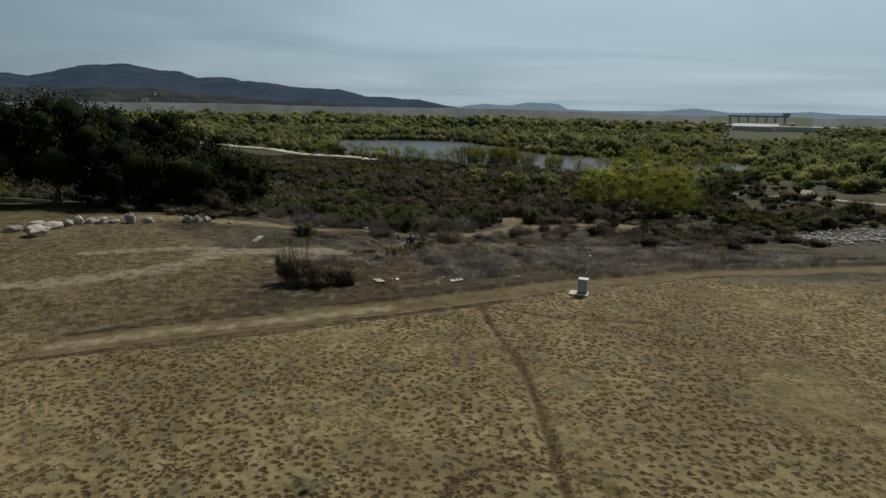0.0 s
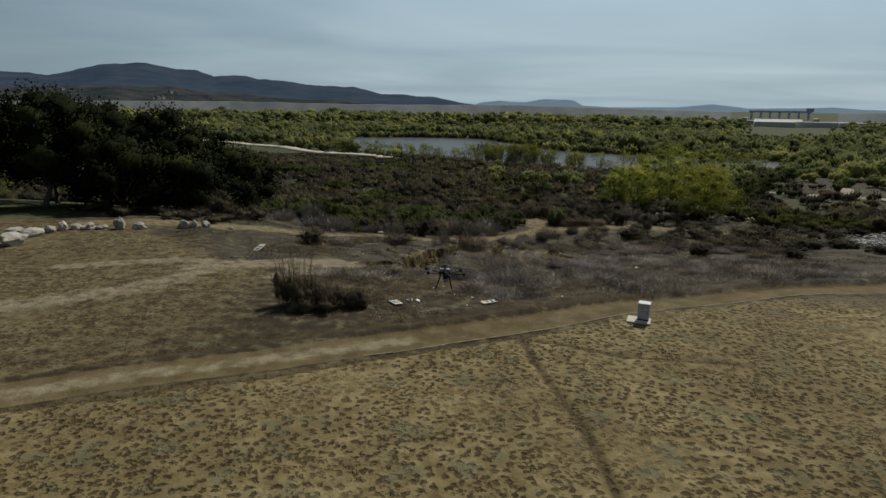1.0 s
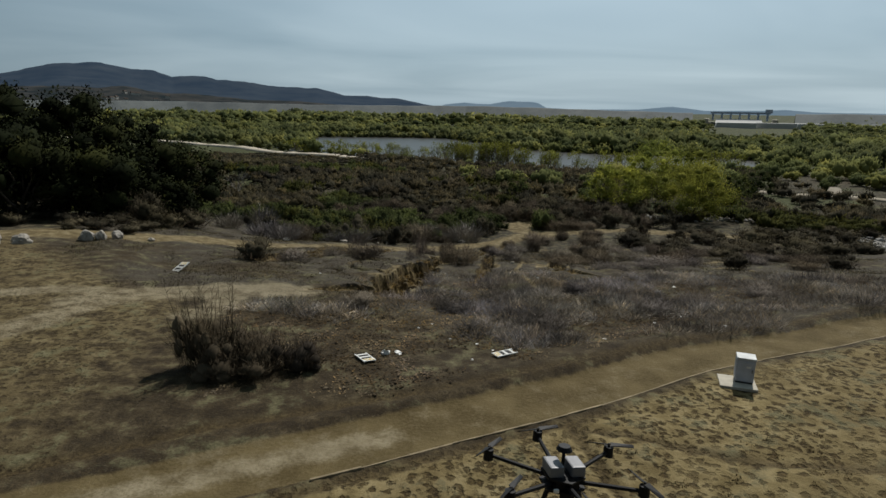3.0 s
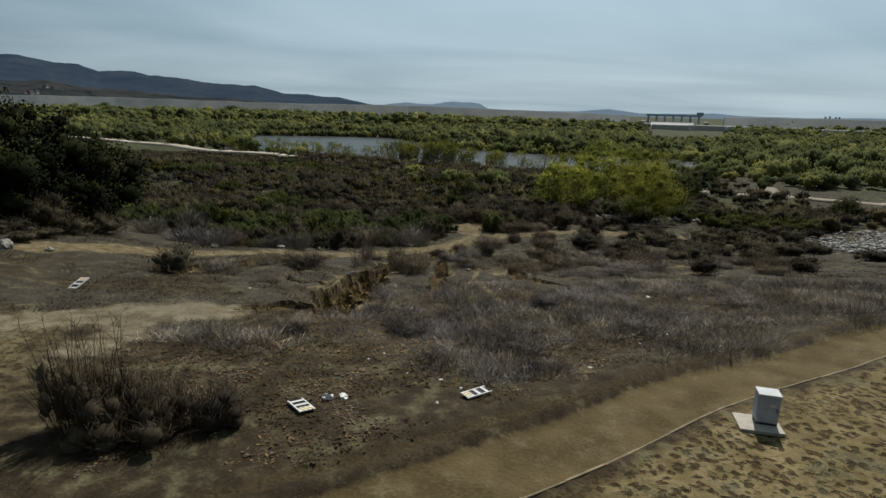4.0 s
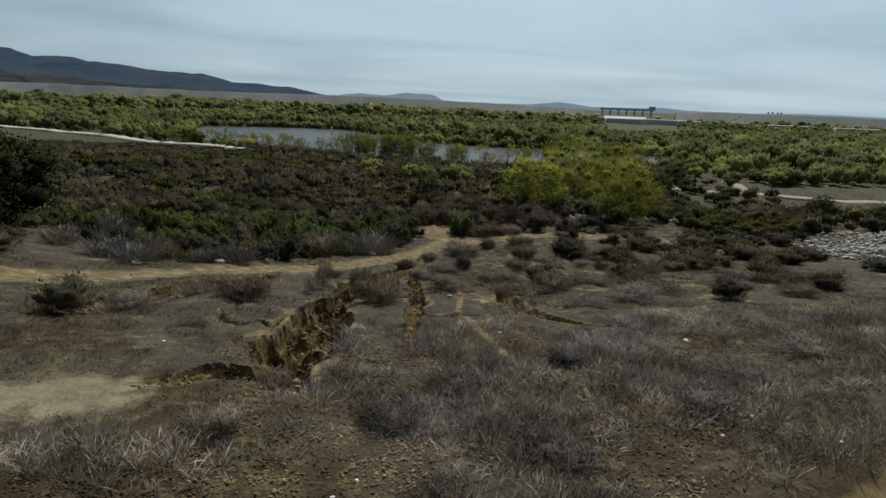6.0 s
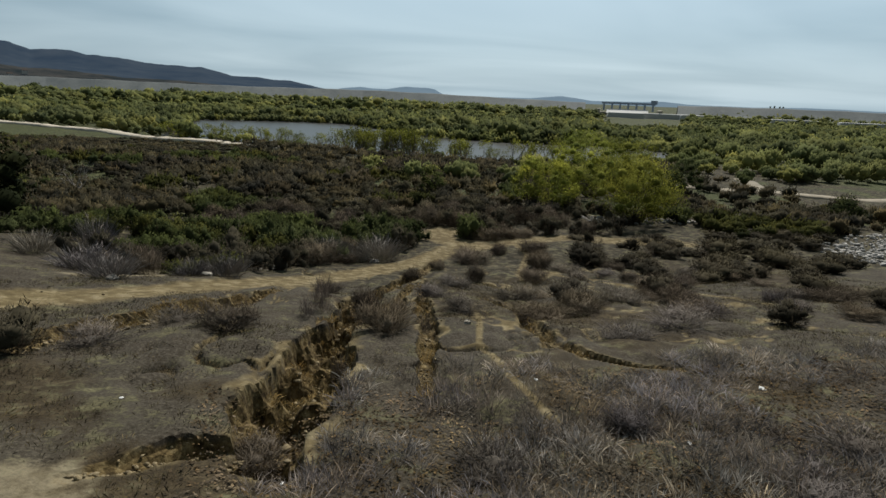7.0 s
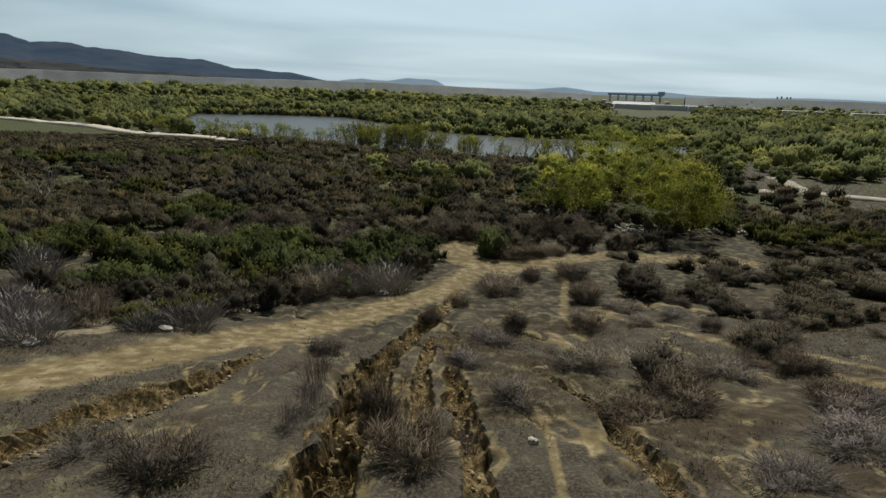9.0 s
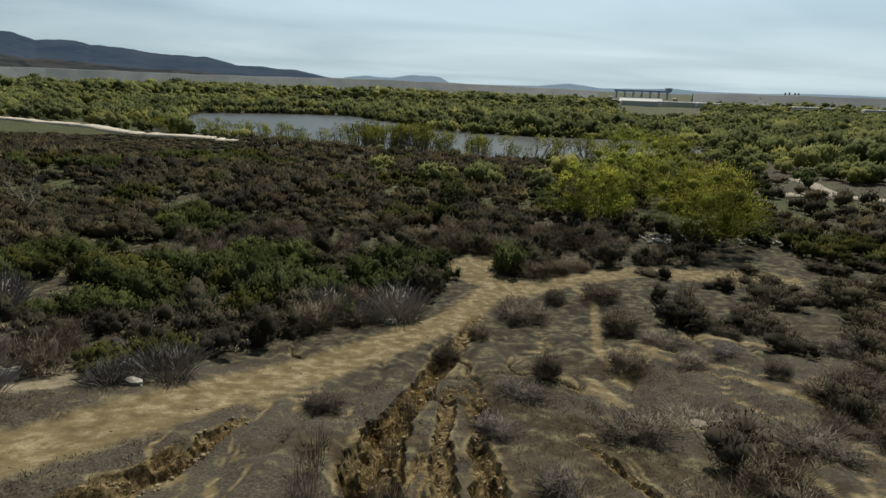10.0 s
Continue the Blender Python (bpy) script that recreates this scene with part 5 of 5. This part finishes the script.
# ---- stones ----
rng = random.Random(3)
for i, (x, y, w, h) in enumerate([(-37.9, 51.4, 1.4, 0.6), (-34.9, 50.2, 2.3, 1.0), (-36.6, 52.6, 1.7, 0.9), (-35.6, 53.4, 2.1, 0.7), (-35.0, 54.6, 1.1, 0.6), (-34.6, 55.6, 1.2, 0.8), (-33.6, 55.9, 1.0, 0.5), (-32.5, 55.9, 1.1, 0.55), (-31.4, 55.9, 1.0, 0.4),
                                    (-29.9, 56.1, 1.15, 1.15), (-28.6, 56.8, 1.2, 0.6), (-26.3, 60.3, 1.0, 0.8), (-25.6, 60.9, 0.9, 0.75), (-24.9, 61.8, 1.2, 0.7), (-22.8, 62.6, 0.6, 0.3), (-38.9, 50.0, 1.5, 0.7), (-40.5, 48.6, 1.8, 0.9)]):
    me = bpy.data.meshes.new("boulder")
    bm = rock_bm(rng, (w, w * rng.uniform(0.6, 0.9), h * 1.25), 3, 0.2)
    bm.to_mesh(me)
    bm.free()
    me.materials.append(M_BOULDER)
    ob = new("boulder", me)
    ob.matrix_world = pose(x, y, ground_at(x, y) + h * 0.28, 0, 0, rng.uniform(0, 360))
    tagged(ob, "tall upright pale boulder in the row" if h > 1.1 else "pale weathered boulder lying in a row", "boulder", "boulder row")
for i, (x, y, w) in enumerate([(-15.6, 75.6, 0.8), (-16.4, 80.3, 1.2), (-10.3, 78.7, 0.9), (-6.2, 87.4, 0.7), (-5.6, 87.9, 0.5), (-4.45, 90.3, 0.6), (2.9, 90.8, 0.9), (-6.9, 86.6, 0.45), (0.4, 91.6, 1.1), (5.0, 62.4, 0.42), (-7.4, 86.2, 0.5), (-17.6, 81.5, 0.9)]):
    me = bpy.data.meshes.new("stone")
    bm = rock_bm(rng, (w, w * 0.7, w * 0.55), 2, 0.42)
    bm.to_mesh(me)
    bm.free()
    me.materials.append(M_BOULDER)
    ob = new("stone", me)
    ob.matrix_world = pose(x, y, ground_at(x, y) + w * 0.14, 0, 0, rng.uniform(0, 360))
    tagged(ob, "pale loose stone lying beside the clay path", "stone", "path stones")


def rock_field(name, label, category, spots, mat, seed, flat_share=1.0, lift=0.15):
    """Many loose stones in one mesh; each is a lumpy low block."""
    r = np.random.default_rng(seed)
    bm = bmesh.new()
    bmesh.ops.create_icosphere(bm, subdivisions=1, radius=0.5)
    bm.verts.ensure_lookup_table()
    base_v = np.array([v.co[:] for v in bm.verts])
    base_f = np.array([[v.index for v in f.verts] for f in bm.faces])
    bm.free()
    verts, faces = [], []
    for i, (x, y, s) in enumerate(spots):
        v = base_v * (1 + 0.28 * r.normal(size=(len(base_v), 1))) * np.array([s, s * r.uniform(0.6, 1.0), s * r.uniform(0.45, 0.8) * flat_share])
        a = r.random() * 6.28
        rot = np.array([[math.cos(a), -math.sin(a), 0], [math.sin(a), math.cos(a), 0], [0, 0, 1]])
        verts.append(v @ rot.T + np.array([x, y, 0]))
        faces.append(base_f + i * len(base_v))
    verts = np.concatenate(verts)
    xs, ys = np.array([s[0] for s in spots]), np.array([s[1] for s in spots])
    zs = np.repeat(height(xs, ys) + np.array([s[2] for s in spots]) * lift, len(base_v))
    verts[:, 2] += zs
    tagged(new(name, mesh_arrays(name, verts, np.concatenate(faces), mat)), label, category, kind="stuff")


r = np.random.default_rng(23)
spots = [(x, y, 0.3 + 0.55 * r.random() ** 2) for x, y in zip(r.uniform(50, 84, 2600), r.uniform(80, 103, 2600)) if 62 + 0.45 * x < y + 8 * r.random() < 71 + 0.42 * x + 3 * r.random() and x > 54]
spots += [(36 + 12 * r.random(), 115 + 3.5 * r.normal() * 0.5 + 0.2, 0.3 + 0.5 * r.random()) for _ in range(160)]
spots += [(47 + 9 * r.random(), 112.5 + r.normal(), 0.3 + 0.5 * r.random()) for _ in range(90)]
rock_field("rubble", "pale grey river rubble on the valley floor", "rubble", spots, M_RUBBLE, 24)
clods = []
for pts, widths, depths in GULLIES:
    for _ in range(int(30 * len(pts))):
        s = r.random() * (len(pts) - 1.001)
        i = int(s)
        w = widths[i] * 0.75
        clods.append((pts[i][0] + (pts[i + 1][0] - pts[i][0]) * (s - i) + r.normal() * w * 0.5, pts[i][1] + (pts[i + 1][1] - pts[i][1]) * (s - i) + r.normal() * w * 0.5, 0.08 + 0.28 * r.random() ** 2 * min(1, widths[i] * 1.2)))
for _ in range(150):
    s = r.random() * (len(SCARP) - 1.001)
    i = int(s)
    clods.append((SCARP[i][0] + (SCARP[i + 1][0] - SCARP[i][0]) * (s - i) + 0.45 + r.random() * 0.6, SCARP[i][1] + (SCARP[i + 1][1] - SCARP[i][1]) * (s - i) - 0.3 - r.random() * 0.4, 0.08 + 0.22 * r.random() ** 2))
for _ in range(140):
    s = r.random() * (len(RIDGE_PATH) - 2.001) + 1
    i = int(s)
    (ax, ay), (bx, by) = RIDGE_PATH[i], RIDGE_PATH[i + 1]
    off = r.normal() * 1.3
    d = math.hypot(bx - ax, by - ay)
    clods.append((ax + (bx - ax) * (s - i) - (by - ay) / d * off, ay + (by - ay) * (s - i) + (bx - ax) / d * off, 0.05 + 0.16 * r.random() ** 4))
rock_field("clay_clods", "broken yellow clay clods in the gullies", "clods", clods, M_CLOD, 25)

# ---- utility cabinet on its pad ----
pad = thing("concrete_pad", "pale concrete slab set in the sand under a cabinet", "slab", pose(8.68, 35.82, ground_at(8.72, 35.85) + 0.0, 0, 0, -20))
part("slab", box_bm((1.16, 0.96, 0.10), (0, 0, 0), 0.012), M_CONCRETE, pad)
cab = thing("utility_cabinet", "blue-grey steel utility cabinet on a concrete slab", "cabinet", pose(8.93, 35.90, ground_at(8.72, 35.85) + 0.05, 0, 0, -23))
part("plinth", box_bm((0.54, 0.46, 0.06), (0, 0, 0.03), 0.004), M_DARK, cab)
part("body", box_bm((0.56, 0.48, 0.80), (0, 0, 0.46), 0.012), M_CABINET, cab)
door = part("door", box_bm((0.49, 0.022, 0.66), (0, -0.249, 0.44), 0.006), M_CABINET, cab)
part("handle", box_bm((0.03, 0.03, 0.12), (0.20, -0.272, 0.47), 0.006), M_SILVER, door, "small steel handle")
part("notice", box_bm((0.14, 0.004, 0.07), (0.08, -0.263, 0.60), 0.0), M_WHITE, door, "small pale notice plate")
part("side_panel", box_bm((0.02, 0.40, 0.62), (-0.287, 0, 0.44), 0.006), M_CABINET, cab)
part("vent_strip", box_bm((0.024, 0.36, 0.07), (-0.293, 0, 0.76), 0.006), M_LID, cab, "pale louvre strip")
part("lid", box_bm((0.62, 0.54, 0.05), (0, 0, 0.885), 0.012, (0, 0, 0), 0.95), M_LID, cab, "pale grey overhanging lid")

# ---- edging timbers along the trail's field side ----
LOW = [(-4.8, 30.5), (-0.8, 32.45), (3.72, 34.35), (8.1, 36.95), (12.9, 38.8), (18.6, 41.15), (24, 43.0)]
edging = tagged(new("trail_edging"), "weathered timber edging along the dirt trail", "edging", kind="structure")
ex = np.arange(-4.8, 24.0, 1.2)
ey = np.convolve(np.pad(np.interp(ex, [p[0] for p in LOW], [p[1] for p in LOW]), 2, mode="reflect", reflect_type="odd"), np.ones(5) / 5, mode="valid")
for ax, ay, bx, by in zip(ex, ey, ex[1:], ey[1:]):
    L = math.hypot(bx - ax, by - ay)
    za, zb = ground_at(ax, ay), ground_at(bx, by)
    ob = part("timber", box_bm((L + 0.01, random.uniform(0.05, 0.08), 0.09), (0, 0, 0), 0.015), M_TIMBER, edging)
    ob.matrix_world = pose((ax + bx) / 2, (ay + by) / 2, (za + zb) / 2 - random.uniform(0.0, 0.03), random.uniform(-6, 6), -math.degrees(math.atan2(zb - za, L)), math.degrees(math.atan2(by - ay, bx - ax)))


# ---- fallen barricades and litter ----
def barricade(m, label):
    """A folding A-frame barricade lying flat: side rails, boards, striped top board, a lamp hole."""
    ob = thing("barricade", label, "barricade", m, "fallen barricades")
    for s in (-1, 1):
        part("side_rail", box_bm((1.10, 0.055, 0.05), (0, 0.265 * s, 0.04), 0.01), M_WHITE, ob)
        part("rear_leg", box_bm((1.02, 0.045, 0.035), (0.03, 0.225 * s, -0.005), 0.008), M_WHITE, ob)
    board = part("top_board", box_bm((0.32, 0.50, 0.03), (-0.38, 0, 0.05), 0.008), M_WHITE, ob)
    for k in (-1, 0, 1):
        part("stripe", box_bm((0.30, 0.06, 0.006), (-0.38, 0.15 * k, 0.068), 0.0, (0, 0, 28)), M_YELLOW, board, "yellow reflective stripe")
    part("mid_board", box_bm((0.13, 0.50, 0.028), (0.02, 0, 0.05), 0.008), M_WHITE, ob)
    part("low_board", box_bm((0.12, 0.50, 0.028), (0.36, 0, 0.05), 0.008), M_WHITE, ob)
    part("gap_panel", box_bm((0.17, 0.44, 0.012), (-0.13, 0, 0.02), 0.0), M_DARK, ob)
    part("gap_panel", box_bm((0.19, 0.44, 0.012), (0.19, 0, 0.02), 0.0), M_DARK, ob)
    return ob


barricade(pose(-4.15, 37.88, ground_at(-4.15, 37.88) + 0.05, 4, 3, 120) @ Matrix.Scale(0.82, 4), "white plastic barricade lying flat in dry grass")
barricade(pose(1.06, 38.32, ground_at(1.06, 38.32) + 0.07, -4, -3, 22) @ Matrix.Scale(0.80, 4), "white and yellow barricade fallen in weeds")
barricade(pose(-16.9, 53.2, ground_at(-16.9, 53.2) + 0.20, 6, 20, -112), "white barricade lying far off on dry ground")


def crumple(name, label, x, y, s, flat_share, mat, seed, group="litter"):
    r = random.Random(seed)
    me = bpy.data.meshes.new(name)
    bm = rock_bm(r, (s, s * r.uniform(0.6, 1.0), s * flat_share), 2, 0.55)
    bm.to_mesh(me)
    bm.free()
    me.materials.append(mat)
    ob = new(name, me)
    ob.matrix_world = pose(x, y, ground_at(x, y) + s * flat_share * 0.22, 0, 0, r.uniform(0, 360))
    return tagged(ob, label, "litter", group)


crumple("crumpled_sack", "crumpled white plastic sack in dry grass", -3.45, 38.35, 0.36, 0.7, M_WHITE, 1)
crumple("crumpled_sack", "small crumpled white bag in dry grass", -2.95, 38.5, 0.26, 0.5, M_WHITE, 2)
for i, (x, y, s) in enumerate([(-1.65, 42.3, 0.2), (5.5, 40.36, 0.22), (11.4, 41.95, 0.18), (14.5, 45.6, 0.22), (7.96, 48.2, 0.26), (0.15, 39.7, 0.2), (-4.65, 52.7, 0.2), (5.2, 53.2, 0.22), (-2.2, 41.7, 0.16), (13.3, 51.7, 0.4), (-8.4, 53.3, 0.18), (-3.3, 48.2, 0.2), (13.6, 48.1, 0.2),
                              (-0.2, 37.95, 0.16), (0.7, 39.0, 0.16), (3.2, 41.4, 0.14), (8.7, 43.2, 0.16), (-0.9, 40.4, 0.14), (10.3, 44.0, 0.15), (16.5, 47.2, 0.2)]):
    crumple("paper_scrap", "scrap of white paper litter in weeds", x, y, s * 0.62, 0.45, M_WHITE, 10 + i)


# ---- hexacopter ----
def hexacopter(m):
    ob = thing("hexacopter", "black six-rotor camera drone hovering over the field", "drone", m)
    part("lower_plate", rod_bm((0, 0, -0.045), (0, 0, -0.03), 0.155, sides=6), M_BLACK, ob)
    part("upper_plate", rod_bm((0, 0, 0.03), (0, 0, 0.045), 0.15, sides=6), M_BLACK, ob)
    part("hub", box_bm((0.17, 0.20, 0.10), (0, 0, 0), 0.02), M_BLACK, ob)
    for s in (-1, 1):
        part("battery", box_bm((0.10, 0.16, 0.075), (0.075 * s, 0.0, 0.085), 0.012), M_SILVER, ob, "pale silver battery pack")
        leg_top, foot = (0.10 * s, -0.02, -0.04), (0.21 * s, -0.02, -0.40)
        part("landing_leg", rod_bm(leg_top, foot, 0.018, 0.014), M_BLACK, ob)
        part("skid", rod_bm((0.21 * s, -0.20, -0.40), (0.215 * s, 0.16, -0.40), 0.012), M_BLACK, ob)
    part("mast", rod_bm((0, 0.02, 0.04), (0, 0.02, 0.20), 0.012), M_BLACK, ob)
    part("antenna_puck", rod_bm((0, 0.02, 0.195), (0, 0.02, 0.225), 0.055, 0.04, 12), M_BLACK, ob)
    part("gimbal_arm", merged(box_bm((0.10, 0.02, 0.14), (0, -0.10, -0.11), 0.006), box_bm((0.02, 0.10, 0.09), (0.06, -0.10, -0.16), 0.006)), M_BLACK, ob)
    shot = part("camera_body", box_bm((0.10, 0.09, 0.075), (0, -0.10, -0.17), 0.012), M_WHITE, ob, "white gimbal camera")
    part("lens", rod_bm((0, -0.145, -0.17), (0, -0.165, -0.17), 0.028, 0.026, 12), M_LENS, shot)
    part("status_lamp", box_bm((0.035, 0.02, 0.025), (-0.09, -0.125, -0.015), 0.006), M_WHITE, ob)
    for i in range(6):
        a = radians(30 + 60 * i)
        c, s = math.cos(a), math.sin(a)
        arm = part("arm", rod_bm((0.10 * c, 0.10 * s, 0), (0.52 * c, 0.52 * s, 0.045), 0.016, 0.014), M_BLACK, ob)
        motor = part("motor", merged(rod_bm((0.52 * c, 0.52 * s, 0.01), (0.52 * c, 0.52 * s, 0.085), 0.036, 0.034, 12), rod_bm((0.52 * c, 0.52 * s, 0.085), (0.52 * c, 0.52 * s, 0.11), 0.010, 0.008)), M_BLACK, ob)
        t = random.uniform(0, 180)
        for k in (0, 180):
            bm = bmesh.new()
            bmesh.ops.create_cube(bm, size=1.0)
            for v in bm.verts:
                out = v.co.x + 0.5
                v.co = Vector((0.012 + out * 0.165, v.co.y * (0.036 - 0.016 * out), v.co.z * 0.005 + v.co.y * 0.012))
            bmesh.ops.transform(bm, matrix=pose(0.52 * c, 0.52 * s, 0.102, 0, 0, t + k), verts=bm.verts)
            part("propeller_blade", bm, M_BLACK, motor)
    return ob


hexacopter(pose(-1.13, 21.0, 6.6, -4, 4, 8))

# ---- dam, spillway and far things ----
DAM = [(-1000, 560), (-640, 760), (-330, 880), (60, 905), (240, 860), (352, 806)]
DAM_R = [(456, 752), (640, 690), (860, 600), (1300, 470)]


def embankment(name, pts, crest, foot, spread_m, label):
    verts, faces = [], []
    n = 0
    for (ax, ay), (bx, by) in zip(pts, pts[1:]):
        for i in range(24):
            u = i / 23
            x, y = ax + (bx - ax) * u, ay + (by - ay) * u
            d = math.hypot(x, y)
            ux, uy = x / d, y / d
            c = crest + float(np.interp(x, [-1000, -330, 60, 240, 352], [2, 4, 4, 1.5, 0.5])) + 0.8 * math.sin(x * 0.013) + 0.3 * math.sin(x * 0.09)
            for off, z in ((-spread_m, foot), (-spread_m * 0.55, foot + (c - foot) * 0.42), (-6, c - 0.4), (-4, c), (5, c), (spread_m, foot)):
                verts.append((x + ux * off, y + uy * off, z))
            n += 1
    for i in range(n - 1):
        for j in range(5):
            faces.append((i * 6 + j, i * 6 + j + 1, i * 6 + j + 7, i * 6 + j + 6))
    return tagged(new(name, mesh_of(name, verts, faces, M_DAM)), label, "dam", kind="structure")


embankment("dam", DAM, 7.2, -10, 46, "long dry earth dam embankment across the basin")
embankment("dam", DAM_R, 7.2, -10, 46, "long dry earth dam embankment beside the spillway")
spill = thing("spillway_bridge", "dark steel gate bridge on pale concrete spillway", "bridge", pose(404, 779, -10, 0, 0, -27.4))
part("sill", box_bm((74, 20, 6.0), (-2, -4, 3.0), 0.3), M_CONCRETE, spill, "pale concrete spillway sill")
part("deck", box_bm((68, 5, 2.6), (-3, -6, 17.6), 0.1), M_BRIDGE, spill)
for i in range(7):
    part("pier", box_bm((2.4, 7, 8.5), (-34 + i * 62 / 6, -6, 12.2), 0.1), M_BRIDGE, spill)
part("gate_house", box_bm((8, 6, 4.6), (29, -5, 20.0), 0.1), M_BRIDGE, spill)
for s in (-1, 1):
    part("wing_wall", box_bm((5, 40, 10), (s * 39 - 2, -2, 5.0), 0.2), M_CONCRETE, spill)
part("apron", box_bm((52, 18, 2), (-4, -22, 6.6), 0.2, (16, 0, 0)), M_SPILL, spill)
for x, y, w, d in ((372, 704, 52, 7), (400, 690, 46, 6), (350, 690, 34, 5), (430, 672, 30, 5), (500, 600, 40, 4), (545, 560, 36, 4)):
    ob = thing("gravel_bar", "pale bare gravel bar among woods", "gravel bar", pose(x, y, -8.6, 0, 0, -20))
    part("bank", box_bm((w * 1.3, d * 2.2, 9.0), (0, 0, 1.4), 1.0, (0, 0, 0), 0.9), M_SPILL, ob)
for i, (a, w, h) in enumerate(((40.05, 5, 12), (40.35, 5, 13), (40.75, 5, 12), (41.0, 5, 12))):
    d = 1500
    ob = thing("tower", "distant grey concrete tower on the skyline", "tower", pose(d * math.sin(radians(a)), 50 + d * math.cos(radians(a)), -10, 0, 0, -a), "distant towers")
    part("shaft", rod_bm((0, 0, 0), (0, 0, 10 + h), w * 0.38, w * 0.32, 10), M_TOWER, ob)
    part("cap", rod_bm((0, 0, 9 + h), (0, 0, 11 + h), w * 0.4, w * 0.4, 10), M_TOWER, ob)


def ridge(name, label, profile, dist, depth, mat, seed, fold=0.35, cols=260, rows=14, foot=-12.0):
    """A range of hills: azimuths and skyline elevations in degrees, at a distance from the walk's start."""
    az = np.linspace(profile[0][0], profile[-1][0], cols)
    el = np.interp(az, [p[0] for p in profile], [p[1] for p in profile])
    el = np.maximum(el + 0.13 * np.clip(el, 0.2, 1.2) * fbm(az * 100, az * 0, 130, seed, 5), -0.6)
    verts, faces = [], []
    for j in range(rows):
        s = j / (rows - 2)
        d = dist - depth * (1 - s)
        for a, e in zip(az, el):
            top = 11.25 + math.tan(radians(e)) * dist
            x, y = d * math.sin(radians(a)), d * math.cos(radians(a))
            f = float(fbm(np.array([x]), np.array([y]), depth * 0.45, seed + 5, 4)[0])
            z = foot + (top - foot) * max(0.0, min(1.0, s ** 1.15 * (1 + fold * f * (1 - s) * 3)))
            if j == rows - 1:
                z = foot
            verts.append((x, y, z))
    for j in range(rows - 1):
        for i in range(cols - 1):
            k = j * cols + i
            faces.append((k, k + 1, k + cols + 1, k + cols))
    return tagged(new(name, mesh_of(name, verts, faces, mat, True)), label, "hills", kind="structure")


ridge("backdrop", "dark chaparral mountain range with painted blue haze", [(-60, 1.6), (-48, 2.2), (-40, 2.1), (-35.7, 2.06), (-34, 1.84), (-32.1, 2.35), (-30.1, 2.87), (-28.5, 3.05), (-26.9, 3.11), (-24.8, 2.7), (-23.1, 2.68), (-21.8, 2.2), (-19.5, 2.24), (-16.2, 1.91), (-11.8, 1.48), (-9.7, 1.6), (-7.2, 0.97), (-4.5, 0.8), (-2.4, 0.75), (0.2, 0.23), (1.6, 0.05), (3, -0.4)], 3600, 1300, M_HILL, 151)
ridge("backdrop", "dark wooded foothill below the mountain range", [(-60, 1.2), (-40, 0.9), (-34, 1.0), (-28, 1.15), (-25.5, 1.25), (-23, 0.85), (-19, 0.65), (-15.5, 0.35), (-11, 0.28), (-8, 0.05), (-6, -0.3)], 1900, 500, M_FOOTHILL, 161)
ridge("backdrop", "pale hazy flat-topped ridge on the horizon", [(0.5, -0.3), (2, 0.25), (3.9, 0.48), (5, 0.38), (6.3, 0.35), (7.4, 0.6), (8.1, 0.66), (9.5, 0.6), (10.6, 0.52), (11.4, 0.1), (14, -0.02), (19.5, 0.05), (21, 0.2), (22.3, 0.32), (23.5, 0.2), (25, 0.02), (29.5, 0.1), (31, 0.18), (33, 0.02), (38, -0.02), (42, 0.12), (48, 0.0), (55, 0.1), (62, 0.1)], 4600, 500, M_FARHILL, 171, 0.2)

rng = random.Random(31)
for i in range(26):
    a = rng.uniform(-36.5, -33.0) if i < 16 else rng.uniform(-27, -22)
    top = 11.25 + math.tan(radians(float(np.interp(a, [-60, -40, -34, -28, -25.5, -23, -19], [1.2, 0.9, 1.0, 1.15, 1.25, 0.85, 0.65])))) * 1900
    s = rng.uniform(0.45, 0.85)
    d = 1400 + 500 * s
    ob = thing("house", "distant pale stucco house with a dark roof", "house", pose(d * math.sin(radians(a)), d * math.cos(radians(a)), -12 + (top + 12) * s ** 1.15 + 1, 0, 0, rng.uniform(0, 90)), "hillside houses")
    w, l = rng.uniform(6, 12), rng.uniform(6, 9)
    part("wall", box_bm((w, l, 9), (0, 0, -1), 0.05), M_HOUSE, ob)
    bm = box_bm((w + 1, l + 1, 2.6), (0, 0, 4.7), 0.0)
    for v in bm.verts:
        if v.co.z > 5.0:
            v.co.y *= 0.12
    part("roof", bm, M_ROOF, ob)
